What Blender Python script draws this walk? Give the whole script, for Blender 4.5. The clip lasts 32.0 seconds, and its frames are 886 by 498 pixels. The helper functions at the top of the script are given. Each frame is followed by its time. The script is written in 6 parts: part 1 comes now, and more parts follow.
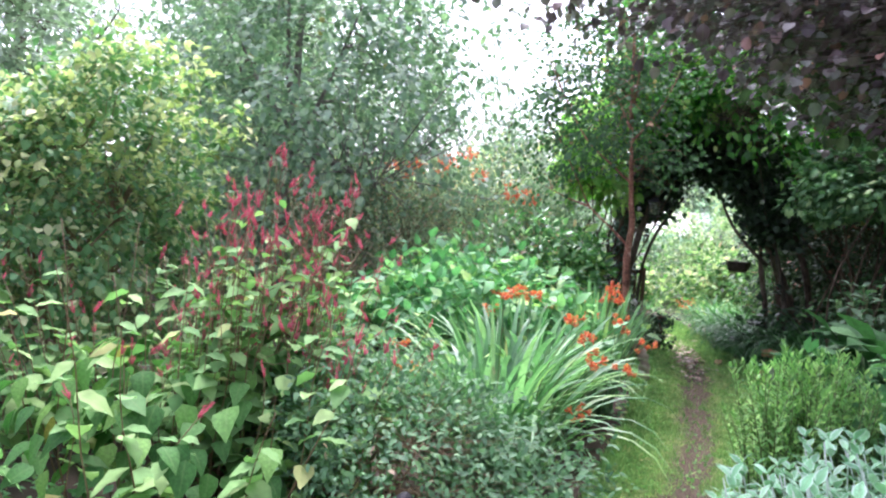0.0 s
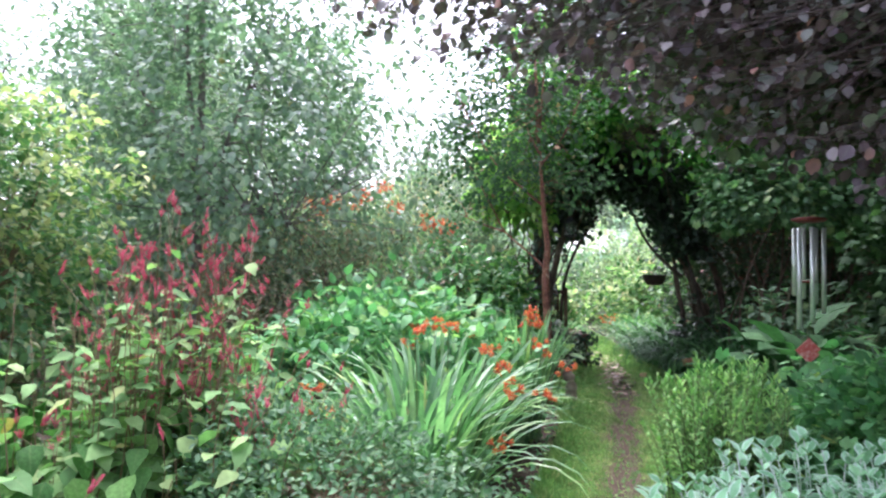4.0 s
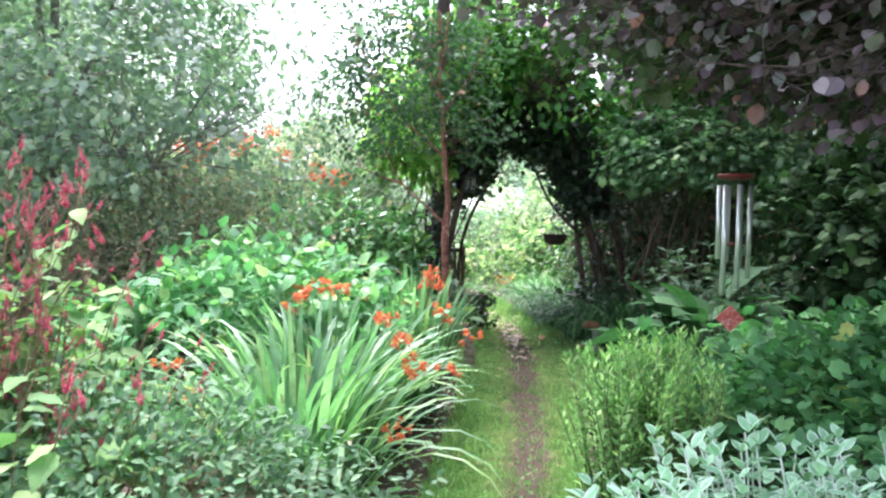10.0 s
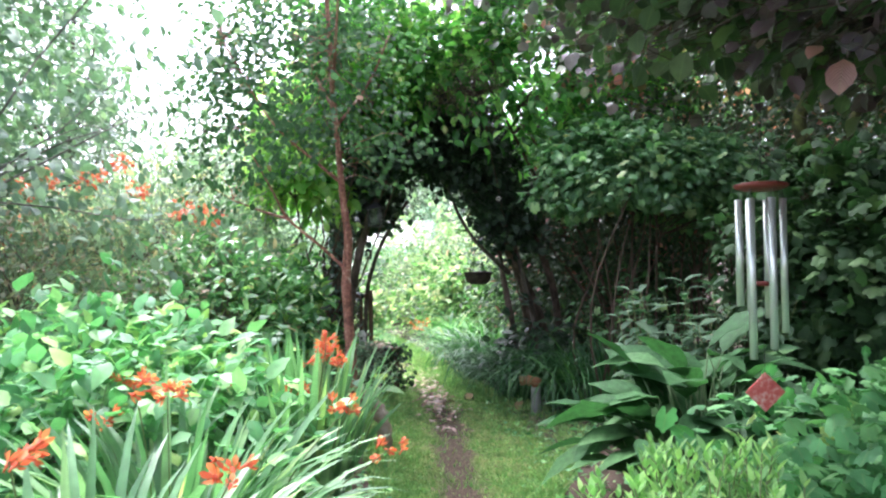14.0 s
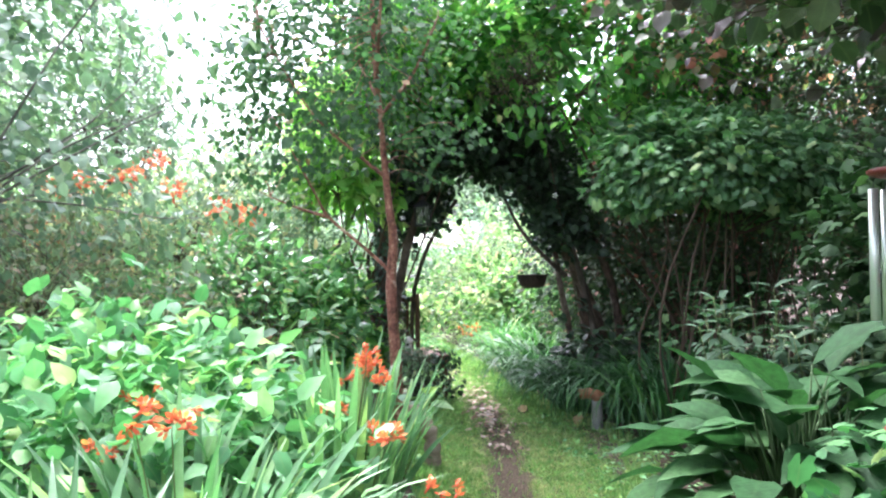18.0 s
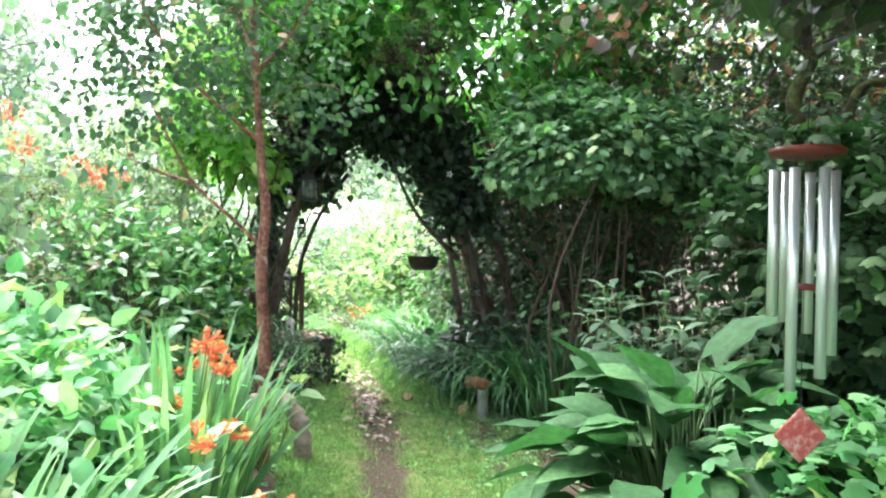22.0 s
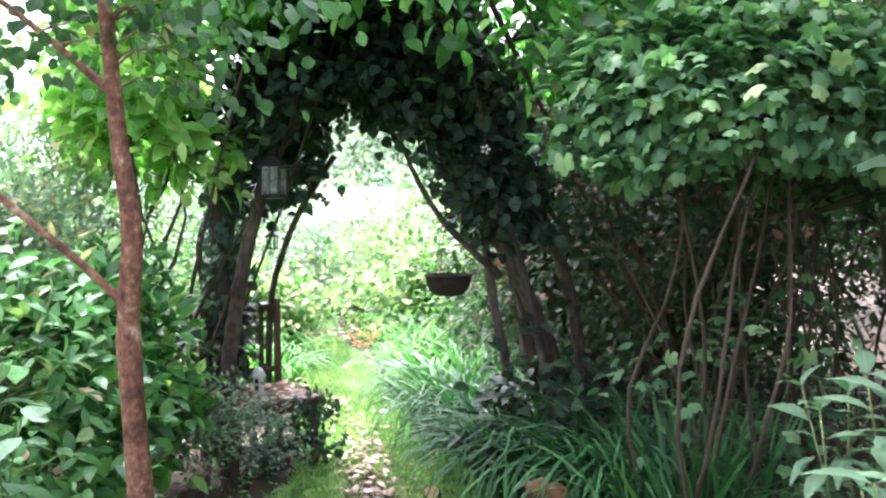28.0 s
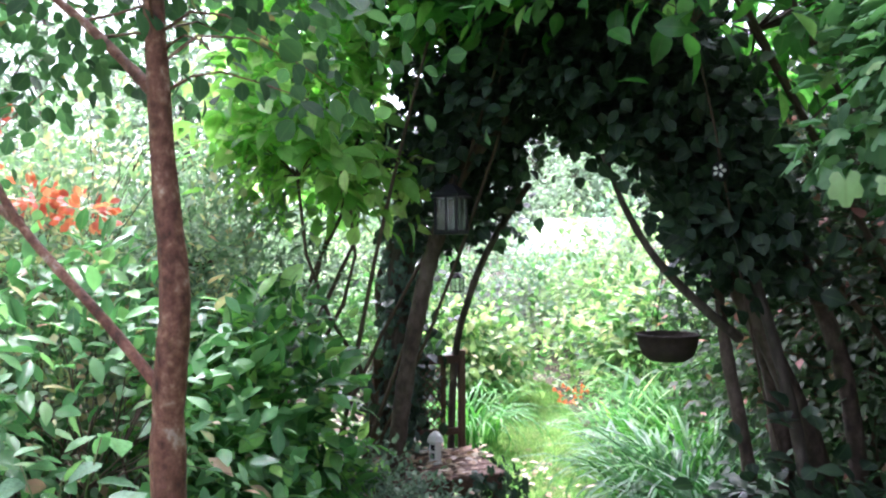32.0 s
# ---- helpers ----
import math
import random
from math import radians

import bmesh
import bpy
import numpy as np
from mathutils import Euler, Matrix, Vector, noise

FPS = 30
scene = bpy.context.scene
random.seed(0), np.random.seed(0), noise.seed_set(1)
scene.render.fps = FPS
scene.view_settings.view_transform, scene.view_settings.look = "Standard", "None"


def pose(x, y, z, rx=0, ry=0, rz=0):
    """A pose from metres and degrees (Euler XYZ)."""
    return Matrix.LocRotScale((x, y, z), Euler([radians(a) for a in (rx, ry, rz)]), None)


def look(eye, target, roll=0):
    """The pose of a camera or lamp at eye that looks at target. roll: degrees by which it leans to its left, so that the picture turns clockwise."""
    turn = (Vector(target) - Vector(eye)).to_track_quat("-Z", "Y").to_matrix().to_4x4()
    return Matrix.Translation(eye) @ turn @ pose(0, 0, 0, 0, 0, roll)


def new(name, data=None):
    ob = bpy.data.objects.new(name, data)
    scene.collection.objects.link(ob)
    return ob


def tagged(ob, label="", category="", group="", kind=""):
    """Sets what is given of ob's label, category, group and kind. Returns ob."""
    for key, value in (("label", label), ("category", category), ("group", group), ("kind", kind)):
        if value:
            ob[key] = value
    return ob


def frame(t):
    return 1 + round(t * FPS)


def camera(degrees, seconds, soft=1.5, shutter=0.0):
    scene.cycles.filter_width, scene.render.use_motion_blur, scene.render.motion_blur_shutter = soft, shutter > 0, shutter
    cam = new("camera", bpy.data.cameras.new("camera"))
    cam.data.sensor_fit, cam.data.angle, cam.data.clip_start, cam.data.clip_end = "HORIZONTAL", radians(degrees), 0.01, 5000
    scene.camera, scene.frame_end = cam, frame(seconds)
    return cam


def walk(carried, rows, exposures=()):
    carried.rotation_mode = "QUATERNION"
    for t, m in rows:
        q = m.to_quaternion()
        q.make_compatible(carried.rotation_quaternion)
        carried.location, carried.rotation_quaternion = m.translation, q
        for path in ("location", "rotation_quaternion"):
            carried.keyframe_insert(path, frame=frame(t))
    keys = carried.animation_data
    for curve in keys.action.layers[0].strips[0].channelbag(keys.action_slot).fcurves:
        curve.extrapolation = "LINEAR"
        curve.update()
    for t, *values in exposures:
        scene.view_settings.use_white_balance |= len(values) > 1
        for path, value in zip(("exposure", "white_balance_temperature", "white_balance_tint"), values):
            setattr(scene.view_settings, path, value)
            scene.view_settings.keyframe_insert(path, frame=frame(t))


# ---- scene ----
cam = camera(61.4, 32.0, soft=2.2, shutter=0.35)
walk(cam, [
    (0, look((1.183, 0.101, 1.330), (0.096, 1.779, 1.275), 4.61)),
    (0.5, look((1.181, 0.106, 1.334), (0.092, 1.783, 1.302), 3.91)),
    (1, look((1.188, 0.136, 1.350), (0.093, 1.809, 1.350), 2.60)),
    (1.5, look((1.193, 0.164, 1.359), (0.084, 1.828, 1.399), 0.95)),
    (2, look((1.210, 0.179, 1.362), (0.096, 1.839, 1.433), 0.56)),
    (2.5, look((1.211, 0.185, 1.358), (0.104, 1.849, 1.448), 0.46)),
    (3, look((1.222, 0.189, 1.357), (0.134, 1.864, 1.450), 0.68)),
    (3.5, look((1.227, 0.209, 1.357), (0.201, 1.924, 1.428), 0.64)),
    (4, look((1.234, 0.221, 1.356), (0.308, 1.993, 1.391), 0.37)),
    (4.5, look((1.240, 0.216, 1.359), (0.377, 2.021, 1.377), 0.30)),
    (6.5, look((1.180, 0.201, 1.353), (0.334, 2.013, 1.303), 1.54)),
    (7, look((1.200, 0.205, 1.349), (0.362, 2.020, 1.285), 1.66)),
    (7.5, look((1.196, 0.193, 1.347), (0.379, 2.017, 1.269), 1.59)),
    (8, look((1.192, 0.218, 1.323), (0.493, 2.090, 1.234), 1.55)),
    (8.5, look((1.173, 0.323, 1.311), (0.545, 2.219, 1.200), 1.60)),
    (9, look((1.161, 0.524, 1.337), (0.519, 2.414, 1.218), 1.25)),
    (9.5, look((1.107, 0.632, 1.319), (0.393, 2.497, 1.215), 1.28)),
    (10, look((0.965, 0.770, 1.336), (0.304, 2.656, 1.261), 1.56)),
    (10.5, look((0.859, 0.869, 1.341), (0.295, 2.787, 1.298), 0.84)),
    (11, look((0.779, 1.038, 1.331), (0.133, 2.930, 1.289), 0.11)),
    (11.5, look((0.766, 1.266, 1.356), (0.054, 3.135, 1.366), -0.54)),
    (12, look((0.696, 1.424, 1.337), (0.043, 3.314, 1.363), -0.51)),
    (12.5, look((0.586, 1.574, 1.347), (0.142, 3.524, 1.363), -0.35)),
    (13, look((0.506, 1.694, 1.359), (0.154, 3.662, 1.341), -0.58)),
    (13.5, look((0.487, 1.869, 1.355), (0.100, 3.831, 1.324), -1.11)),
    (14, look((0.529, 2.118, 1.377), (0.110, 4.073, 1.397), -1.05)),
    (14.5, look((0.496, 2.241, 1.363), (0.094, 4.200, 1.388), -1.03)),
    (16.5, look((0.384, 2.626, 1.391), (0.034, 4.595, 1.376), 0.02)),
    (17, look((0.383, 2.610, 1.374), (-0.031, 4.566, 1.356), -0.28)),
    (17.5, look((0.372, 2.583, 1.381), (-0.164, 4.510, 1.393), -0.82)),
    (18, look((0.381, 2.568, 1.379), (-0.158, 4.494, 1.405), -0.95)),
    (18.5, look((0.383, 2.563, 1.377), (-0.120, 4.498, 1.412), -0.66)),
    (19, look((0.386, 2.560, 1.367), (-0.076, 4.506, 1.404), -0.43)),
    (19.5, look((0.376, 2.549, 1.365), (-0.035, 4.506, 1.397), -0.45)),
    (20, look((0.365, 2.534, 1.357), (0.038, 4.507, 1.385), -0.12)),
    (20.5, look((0.366, 2.547, 1.353), (0.181, 4.538, 1.352), -0.12)),
    (21, look((0.393, 2.672, 1.358), (0.266, 4.668, 1.333), -0.69)),
    (21.5, look((0.415, 2.818, 1.337), (0.209, 4.807, 1.329), 0.47)),
    (22, look((0.433, 2.950, 1.358), (0.144, 4.928, 1.336), 1.20)),
    (22.5, look((0.359, 3.159, 1.321), (0.138, 5.146, 1.305), 1.38)),
    (23, look((0.316, 3.333, 1.348), (0.213, 5.331, 1.331), 0.63)),
    (23.5, look((0.271, 3.545, 1.347), (0.100, 5.537, 1.339), 0.07)),
    (24, look((0.296, 3.758, 1.332), (0.044, 5.741, 1.357), 1.26)),
    (24.5, look((0.276, 3.918, 1.271), (0.015, 5.901, 1.250), 1.14)),
    (25, look((0.233, 4.192, 1.344), (0.008, 6.178, 1.267), 0.54)),
    (25.5, look((0.177, 4.351, 1.374), (-0.030, 6.338, 1.266), -0.35)),
    (27.5, look((0.060, 4.967, 1.499), (-0.235, 6.944, 1.430), -0.42)),
    (28, look((0.025, 5.117, 1.526), (-0.314, 7.087, 1.455), -0.82)),
    (28.5, look((0.082, 5.256, 1.541), (-0.371, 7.203, 1.492), 0.28)),
    (29, look((0.088, 5.397, 1.545), (-0.478, 7.315, 1.512), 0.63)),
    (29.5, look((0.023, 5.580, 1.553), (-0.549, 7.496, 1.517), 0.34)),
    (30, look((-0.025, 5.732, 1.564), (-0.536, 7.665, 1.530), 0.25)),
    (30.5, look((-0.045, 5.896, 1.574), (-0.709, 7.782, 1.535), -0.68)),
    (31, look((-0.043, 6.001, 1.581), (-0.947, 7.785, 1.569), 0.08)),
    (31.5, look((-0.052, 5.995, 1.583), (-0.948, 7.783, 1.597), 0.02)),
    (32, look((-0.047, 5.973, 1.587), (-0.961, 7.752, 1.600), -0.15)),
], exposures=[(0, 2.37, 5900, 30), (1, 2.37, 5900, 30), (2, 2.34, 5900, 29), (3, 2.22, 5900, 30), (4, 2.24, 5900, 29), (7, 2.54, 5950, 26), (9, 2.71, 5950, 27), (11, 2.66, 5950, 27), (13, 2.70, 5950, 27),
               (14, 2.84, 5950, 26), (17, 3.08, 5950, 24), (18, 3.01, 5950, 24), (19, 2.92, 5950, 24), (20, 3.04, 6000, 23), (21, 3.17, 6150, 19), (22, 3.36, 6200, 16), (23, 3.38, 6350, 12), (24, 3.58, 6400, 9), (25, 3.60, 6400, 9),
               (28, 3.51, 6000, 25), (29, 3.46, 5950, 26), (30, 3.5, 5850, 28), (31, 3.32, 5850, 27), (32, 2.99, 5800, 28)])

# ---- world and light: bright overcast sky ----
world = bpy.data.worlds.new("sky")
scene.world = world
world.use_nodes = True
wt = world.node_tree
wt.nodes.clear()
sky = wt.nodes.new("ShaderNodeTexSky")
sky.sky_type, sky.sun_disc = "NISHITA", False
sky.sun_elevation, sky.sun_rotation = radians(64), radians(-43)
sky.air_density, sky.dust_density, sky.ozone_density = 1.0, 4.0, 1.0
cloud = wt.nodes.new("ShaderNodeMix")
cloud.data_type = "RGBA"
cloud.inputs[0].default_value = 0.66
grey = wt.nodes.new("ShaderNodeRGBToBW")
back = wt.nodes.new("ShaderNodeBackground")
back.inputs[1].default_value = 0.15
wout = wt.nodes.new("ShaderNodeOutputWorld")
wt.links.new(sky.outputs[0], grey.inputs[0])
wt.links.new(sky.outputs[0], cloud.inputs[6])
wt.links.new(grey.outputs[0], cloud.inputs[7])
wt.links.new(cloud.outputs[2], back.inputs[0])
wt.links.new(back.outputs[0], wout.inputs[0])

sun = new("sun", bpy.data.lights.new("sun", "SUN"))
sun.data.energy, sun.data.angle, sun.data.color = 1.3, radians(35), (1.0, 0.98, 0.95)
sun.matrix_world = look((-6, 6.5, 18), (0, 0, 0))

# ---- materials ----
rng = np.random.default_rng(7)


def material(name):
    m = bpy.data.materials.new(name)
    m.use_nodes = True
    t = m.node_tree
    t.nodes.clear()
    return m, t, t.nodes, t.links


def ramp_node(nodes, stops):
    r = nodes.new("ShaderNodeValToRGB")
    el = r.color_ramp.elements
    while len(el) < len(stops):
        el.new(0.5)
    for e, (at, c) in zip(el, stops):
        e.position, e.color = at, (*c, 1)
    return r


def noise_node(nodes, links, scale, detail=4.0, rough=0.6, coord=None):
    n = nodes.new("ShaderNodeTexNoise")
    n.inputs["Scale"].default_value, n.inputs["Detail"].default_value, n.inputs["Roughness"].default_value = scale, detail, rough
    if coord is None:
        coord = nodes.new("ShaderNodeTexCoord").outputs["Object"]
    links.new(coord, n.inputs["Vector"])
    return n


def leaf_material(name, stops, rough=0.45, through_light=0.35, vein=0.25, fuzz=0.0, spec=0.32, piece=False, hue=True, edge=None):
    """A leaf: colour varies from leaf to leaf and over each blade, paler midrib, light comes through."""
    m, t, nodes, links = material(name)
    out = nodes.new("ShaderNodeOutputMaterial")
    if piece:
        src = nodes.new("ShaderNodeObjectInfo").outputs["Random"]
    else:
        src = nodes.new("ShaderNodeNewGeometry").outputs["Random Per Island"]
    ramp = ramp_node(nodes, stops)
    links.new(src, ramp.inputs[0])
    n = noise_node(nodes, links, 9.0, 3.0)
    hsv = nodes.new("ShaderNodeHueSaturation")
    mr = nodes.new("ShaderNodeMapRange")
    mr.inputs[1].default_value, mr.inputs[2].default_value, mr.inputs[3].default_value, mr.inputs[4].default_value = 0.3, 0.7, 0.7, 1.3
    links.new(n.outputs[0], mr.inputs[0])
    hsv.inputs["Saturation"].default_value = 0.85 if hue else 0.95
    hsv.inputs["Hue"].default_value = 0.507 if hue else 0.5
    links.new(mr.outputs[0], hsv.inputs["Value"])
    links.new(ramp.outputs[0], hsv.inputs["Color"])
    uv = nodes.new("ShaderNodeUVMap")
    sep = nodes.new("ShaderNodeSeparateXYZ")
    links.new(uv.outputs[0], sep.inputs[0])
    ab = nodes.new("ShaderNodeMath")
    ab.operation = "SUBTRACT"
    ab.inputs[1].default_value = 0.5
    links.new(sep.outputs[0], ab.inputs[0])
    ab2 = nodes.new("ShaderNodeMath")
    ab2.operation = "ABSOLUTE"
    links.new(ab.outputs[0], ab2.inputs[0])
    rib = nodes.new("ShaderNodeMapRange")
    rib.inputs[1].default_value, rib.inputs[2].default_value, rib.inputs[3].default_value, rib.inputs[4].default_value = 0.0, 0.07, vein, 0.0
    links.new(ab2.outputs[0], rib.inputs[0])
    wave = nodes.new("ShaderNodeTexWave")
    wave.inputs["Scale"].default_value, wave.inputs["Distortion"].default_value = 3.2, 0.6
    comb = nodes.new("ShaderNodeCombineXYZ")
    slope = nodes.new("ShaderNodeMath")
    slope.operation = "MULTIPLY_ADD"
    slope.inputs[1].default_value = -0.9
    links.new(ab2.outputs[0], slope.inputs[0])
    links.new(sep.outputs[1], slope.inputs[2])
    links.new(slope.outputs[0], comb.inputs[0])
    links.new(comb.outputs[0], wave.inputs["Vector"])
    lighter = nodes.new("ShaderNodeMix")
    lighter.data_type = "RGBA"
    lighter.inputs[7].default_value = (0.22, 0.32, 0.12, 1)
    links.new(rib.outputs[0], lighter.inputs[0])
    links.new(hsv.outputs[0], lighter.inputs[6])
    if edge:
        rim = nodes.new("ShaderNodeMapRange")
        rim.inputs[1].default_value, rim.inputs[2].default_value, rim.inputs[3].default_value, rim.inputs[4].default_value = 0.3, 0.5, 0.0, 0.95
        links.new(ab2.outputs[0], rim.inputs[0])
        rimmed = nodes.new("ShaderNodeMix")
        rimmed.data_type = "RGBA"
        rimmed.inputs[7].default_value = (*edge, 1)
        links.new(rim.outputs[0], rimmed.inputs[0])
        links.new(lighter.outputs[2], rimmed.inputs[6])
        lighter = rimmed
    p = nodes.new("ShaderNodeBsdfPrincipled")
    p.inputs["Roughness"].default_value = rough
    p.inputs["Specular IOR Level"].default_value = spec
    p.inputs["Sheen Weight"].default_value = fuzz
    links.new(lighter.outputs[2], p.inputs["Base Color"])
    bump = nodes.new("ShaderNodeBump")
    bump.inputs["Strength"].default_value, bump.inputs["Distance"].default_value = 0.35, 0.002
    links.new(wave.outputs["Fac"], bump.inputs["Height"])
    links.new(bump.outputs[0], p.inputs["Normal"])
    tr = nodes.new("ShaderNodeBsdfTranslucent")
    warm = nodes.new("ShaderNodeMix")
    warm.data_type, warm.blend_type = "RGBA", "MULTIPLY"
    warm.inputs[0].default_value = 1.0
    warm.inputs[7].default_value = (1.03, 1.4, 0.85, 1)
    links.new(lighter.outputs[2], warm.inputs[6])
    links.new(warm.outputs[2], tr.inputs["Color"])
    mix = nodes.new("ShaderNodeMixShader")
    mix.inputs[0].default_value = through_light
    links.new(p.outputs[0], mix.inputs[1])
    links.new(tr.outputs[0], mix.inputs[2])
    links.new(mix.outputs[0], out.inputs[0])
    return m


def solid_material(name, stops, scale=12.0, rough=0.7, metal=0.0, bump=0.4, bump_scale=None, stretch=(1, 1, 1), spec=0.4):
    """A solid surface with colour and relief from noise at two scales."""
    m, t, nodes, links = material(name)
    out = nodes.new("ShaderNodeOutputMaterial")
    tc = nodes.new("ShaderNodeTexCoord")
    mp = nodes.new("ShaderNodeMapping")
    mp.inputs["Scale"].default_value = stretch
    links.new(tc.outputs["Object"], mp.inputs["Vector"])
    a = noise_node(nodes, links, scale, 6.0, 0.65, mp.outputs[0])
    b = noise_node(nodes, links, scale * 0.18, 3.0, 0.5, mp.outputs[0])
    add = nodes.new("ShaderNodeMath")
    add.operation = "MULTIPLY_ADD"
    add.inputs[1].default_value = 0.6
    links.new(a.outputs[0], add.inputs[0])
    half = nodes.new("ShaderNodeMath")
    half.operation = "MULTIPLY"
    half.inputs[1].default_value = 0.4
    links.new(b.outputs[0], half.inputs[0])
    links.new(half.outputs[0], add.inputs[2])
    ramp = ramp_node(nodes, stops)
    links.new(add.outputs[0], ramp.inputs[0])
    p = nodes.new("ShaderNodeBsdfPrincipled")
    p.inputs["Roughness"].default_value, p.inputs["Metallic"].default_value, p.inputs["Specular IOR Level"].default_value = rough, metal, spec
    links.new(ramp.outputs[0], p.inputs["Base Color"])
    bn = noise_node(nodes, links, bump_scale or scale * 3, 6.0, 0.7, mp.outputs[0])
    bp = nodes.new("ShaderNodeBump")
    bp.inputs["Strength"].default_value, bp.inputs["Distance"].default_value = bump, 0.01
    links.new(bn.outputs[0], bp.inputs["Height"])
    links.new(bp.outputs[0], p.inputs["Normal"])
    links.new(p.outputs[0], out.inputs[0])
    return m


def glass_material(name):
    m, t, nodes, links = material(name)
    out = nodes.new("ShaderNodeOutputMaterial")
    p = nodes.new("ShaderNodeBsdfPrincipled")
    p.inputs["Roughness"].default_value, p.inputs["Transmission Weight"].default_value, p.inputs["IOR"].default_value = 0.12, 1.0, 1.45
    p.inputs["Base Color"].default_value = (0.85, 0.9, 0.88, 1)
    links.new(p.outputs[0], out.inputs[0])
    return m


def path_material(name):
    """Worn turf with a trodden earth line whose ragged edge follows noise."""
    m, t, nodes, links = material(name)
    out = nodes.new("ShaderNodeOutputMaterial")
    coord = nodes.new("ShaderNodeTexCoord").outputs["Object"]
    fine, mid, wide = noise_node(nodes, links, 70.0, 6.0, 0.7, coord), noise_node(nodes, links, 14.0, 5.0, 0.65, coord), noise_node(nodes, links, 3.0, 3.0, 0.5, coord)
    earth = ramp_node(nodes, [(0.34, (0.035, 0.026, 0.017)), (0.5, (0.085, 0.064, 0.042)), (0.62, (0.14, 0.112, 0.075)), (0.72, (0.24, 0.2, 0.15))])
    links.new(fine.outputs[0], earth.inputs[0])
    moss = ramp_node(nodes, [(0.36, (0.06, 0.085, 0.025)), (0.5, (0.12, 0.18, 0.045)), (0.62, (0.2, 0.24, 0.075)), (0.72, (0.26, 0.23, 0.11))])
    links.new(mid.outputs[0], moss.inputs[0])
    sep = nodes.new("ShaderNodeSeparateXYZ")
    links.new(nodes.new("ShaderNodeUVMap").outputs[0], sep.inputs[0])
    dist = nodes.new("ShaderNodeMath")
    dist.operation = "ABSOLUTE"
    links.new(sep.outputs[0], dist.inputs[0])
    total = dist.outputs[0]
    for n, amount in ((mid, 0.22), (wide, 0.16), (fine, 0.06)):
        add = nodes.new("ShaderNodeMath")
        add.operation = "MULTIPLY_ADD"
        add.inputs[1].default_value = amount
        links.new(n.outputs[0], add.inputs[0])
        links.new(total, add.inputs[2])
        total = add.outputs[0]
    edge = nodes.new("ShaderNodeMapRange")
    edge.interpolation_type = "SMOOTHSTEP"
    edge.inputs[1].default_value, edge.inputs[2].default_value = 0.3, 0.42
    links.new(total, edge.inputs[0])
    mix = nodes.new("ShaderNodeMix")
    mix.data_type = "RGBA"
    links.new(edge.outputs[0], mix.inputs[0])
    links.new(earth.outputs[0], mix.inputs[6])
    links.new(moss.outputs[0], mix.inputs[7])
    p = nodes.new("ShaderNodeBsdfPrincipled")
    p.inputs["Roughness"].default_value, p.inputs["Specular IOR Level"].default_value = 0.95, 0.2
    links.new(mix.outputs[2], p.inputs["Base Color"])
    bump = nodes.new("ShaderNodeBump")
    bump.inputs["Strength"].default_value, bump.inputs["Distance"].default_value = 1.0, 0.015
    links.new(fine.outputs[0], bump.inputs["Height"])
    links.new(bump.outputs[0], p.inputs["Normal"])
    links.new(p.outputs[0], out.inputs[0])
    return m


M = {}
L = leaf_material
M["persicaria"] = L("persicaria_leaf", [(0, (0.09, 0.23, 0.05)), (0.6, (0.17, 0.34, 0.08)), (0.95, (0.27, 0.42, 0.11)), (1, (0.42, 0.36, 0.1))], 0.62, 0.3, 0.25, 0, 0.15)
M["spike"] = solid_material("red_flower_spike", [(0.36, (0.5, 0.045, 0.1)), (0.5, (0.72, 0.13, 0.19)), (0.62, (0.82, 0.4, 0.42))], 90, 0.8, 0, 0.8, 300)
M["stem_green"] = solid_material("green_stem", [(0.3, (0.08, 0.13, 0.04)), (0.7, (0.16, 0.2, 0.07))], 20, 0.6)
M["stem_red"] = solid_material("reddish_stem", [(0.3, (0.13, 0.07, 0.04)), (0.7, (0.2, 0.16, 0.07))], 30, 0.6)
M["twig"] = solid_material("brown_twig", [(0.3, (0.05, 0.035, 0.022)), (0.7, (0.13, 0.09, 0.06))], 25, 0.8, 0, 0.6)
M["bark_red"] = solid_material("peeling_red_bark", [(0.36, (0.07, 0.03, 0.02)), (0.45, (0.2, 0.076, 0.048)), (0.52, (0.32, 0.13, 0.085)), (0.58, (0.48, 0.24, 0.155)), (0.64, (0.68, 0.5, 0.4))], 48, 0.5, 0, 1.0, 110, (1, 1, 0.8))
M["bark_grey"] = solid_material("grey_bark", [(0.36, (0.03, 0.024, 0.019)), (0.5, (0.085, 0.066, 0.052)), (0.62, (0.19, 0.16, 0.13))], 16, 0.85, 0, 1.0, 50, (1, 1, 0.35))
M["bark_moss"] = solid_material("mossy_bark", [(0.36, (0.018, 0.015, 0.009)), (0.5, (0.05, 0.05, 0.018)), (0.62, (0.12, 0.14, 0.035))], 16, 0.95, 0, 1.0, 60)
M["crocosmia"] = L("crocosmia_blade", [(0, (0.066, 0.2016, 0.0638)), (0.5, (0.132, 0.3248, 0.1105)), (0.82, (0.253, 0.4704, 0.17)), (0.97, (0.418, 0.6048, 0.136)), (1, (0.66, 0.5376, 0.187))], 0.3, 0.3, 0.2, 0, 0.65, piece=True)
M["crocosmia_flower"] = L("orange_petal", [(0, (0.66, 0.07, 0.025)), (0.6, (0.78, 0.12, 0.03)), (1, (0.86, 0.27, 0.06))], 0.5, 0.35, 0.1, hue=False)
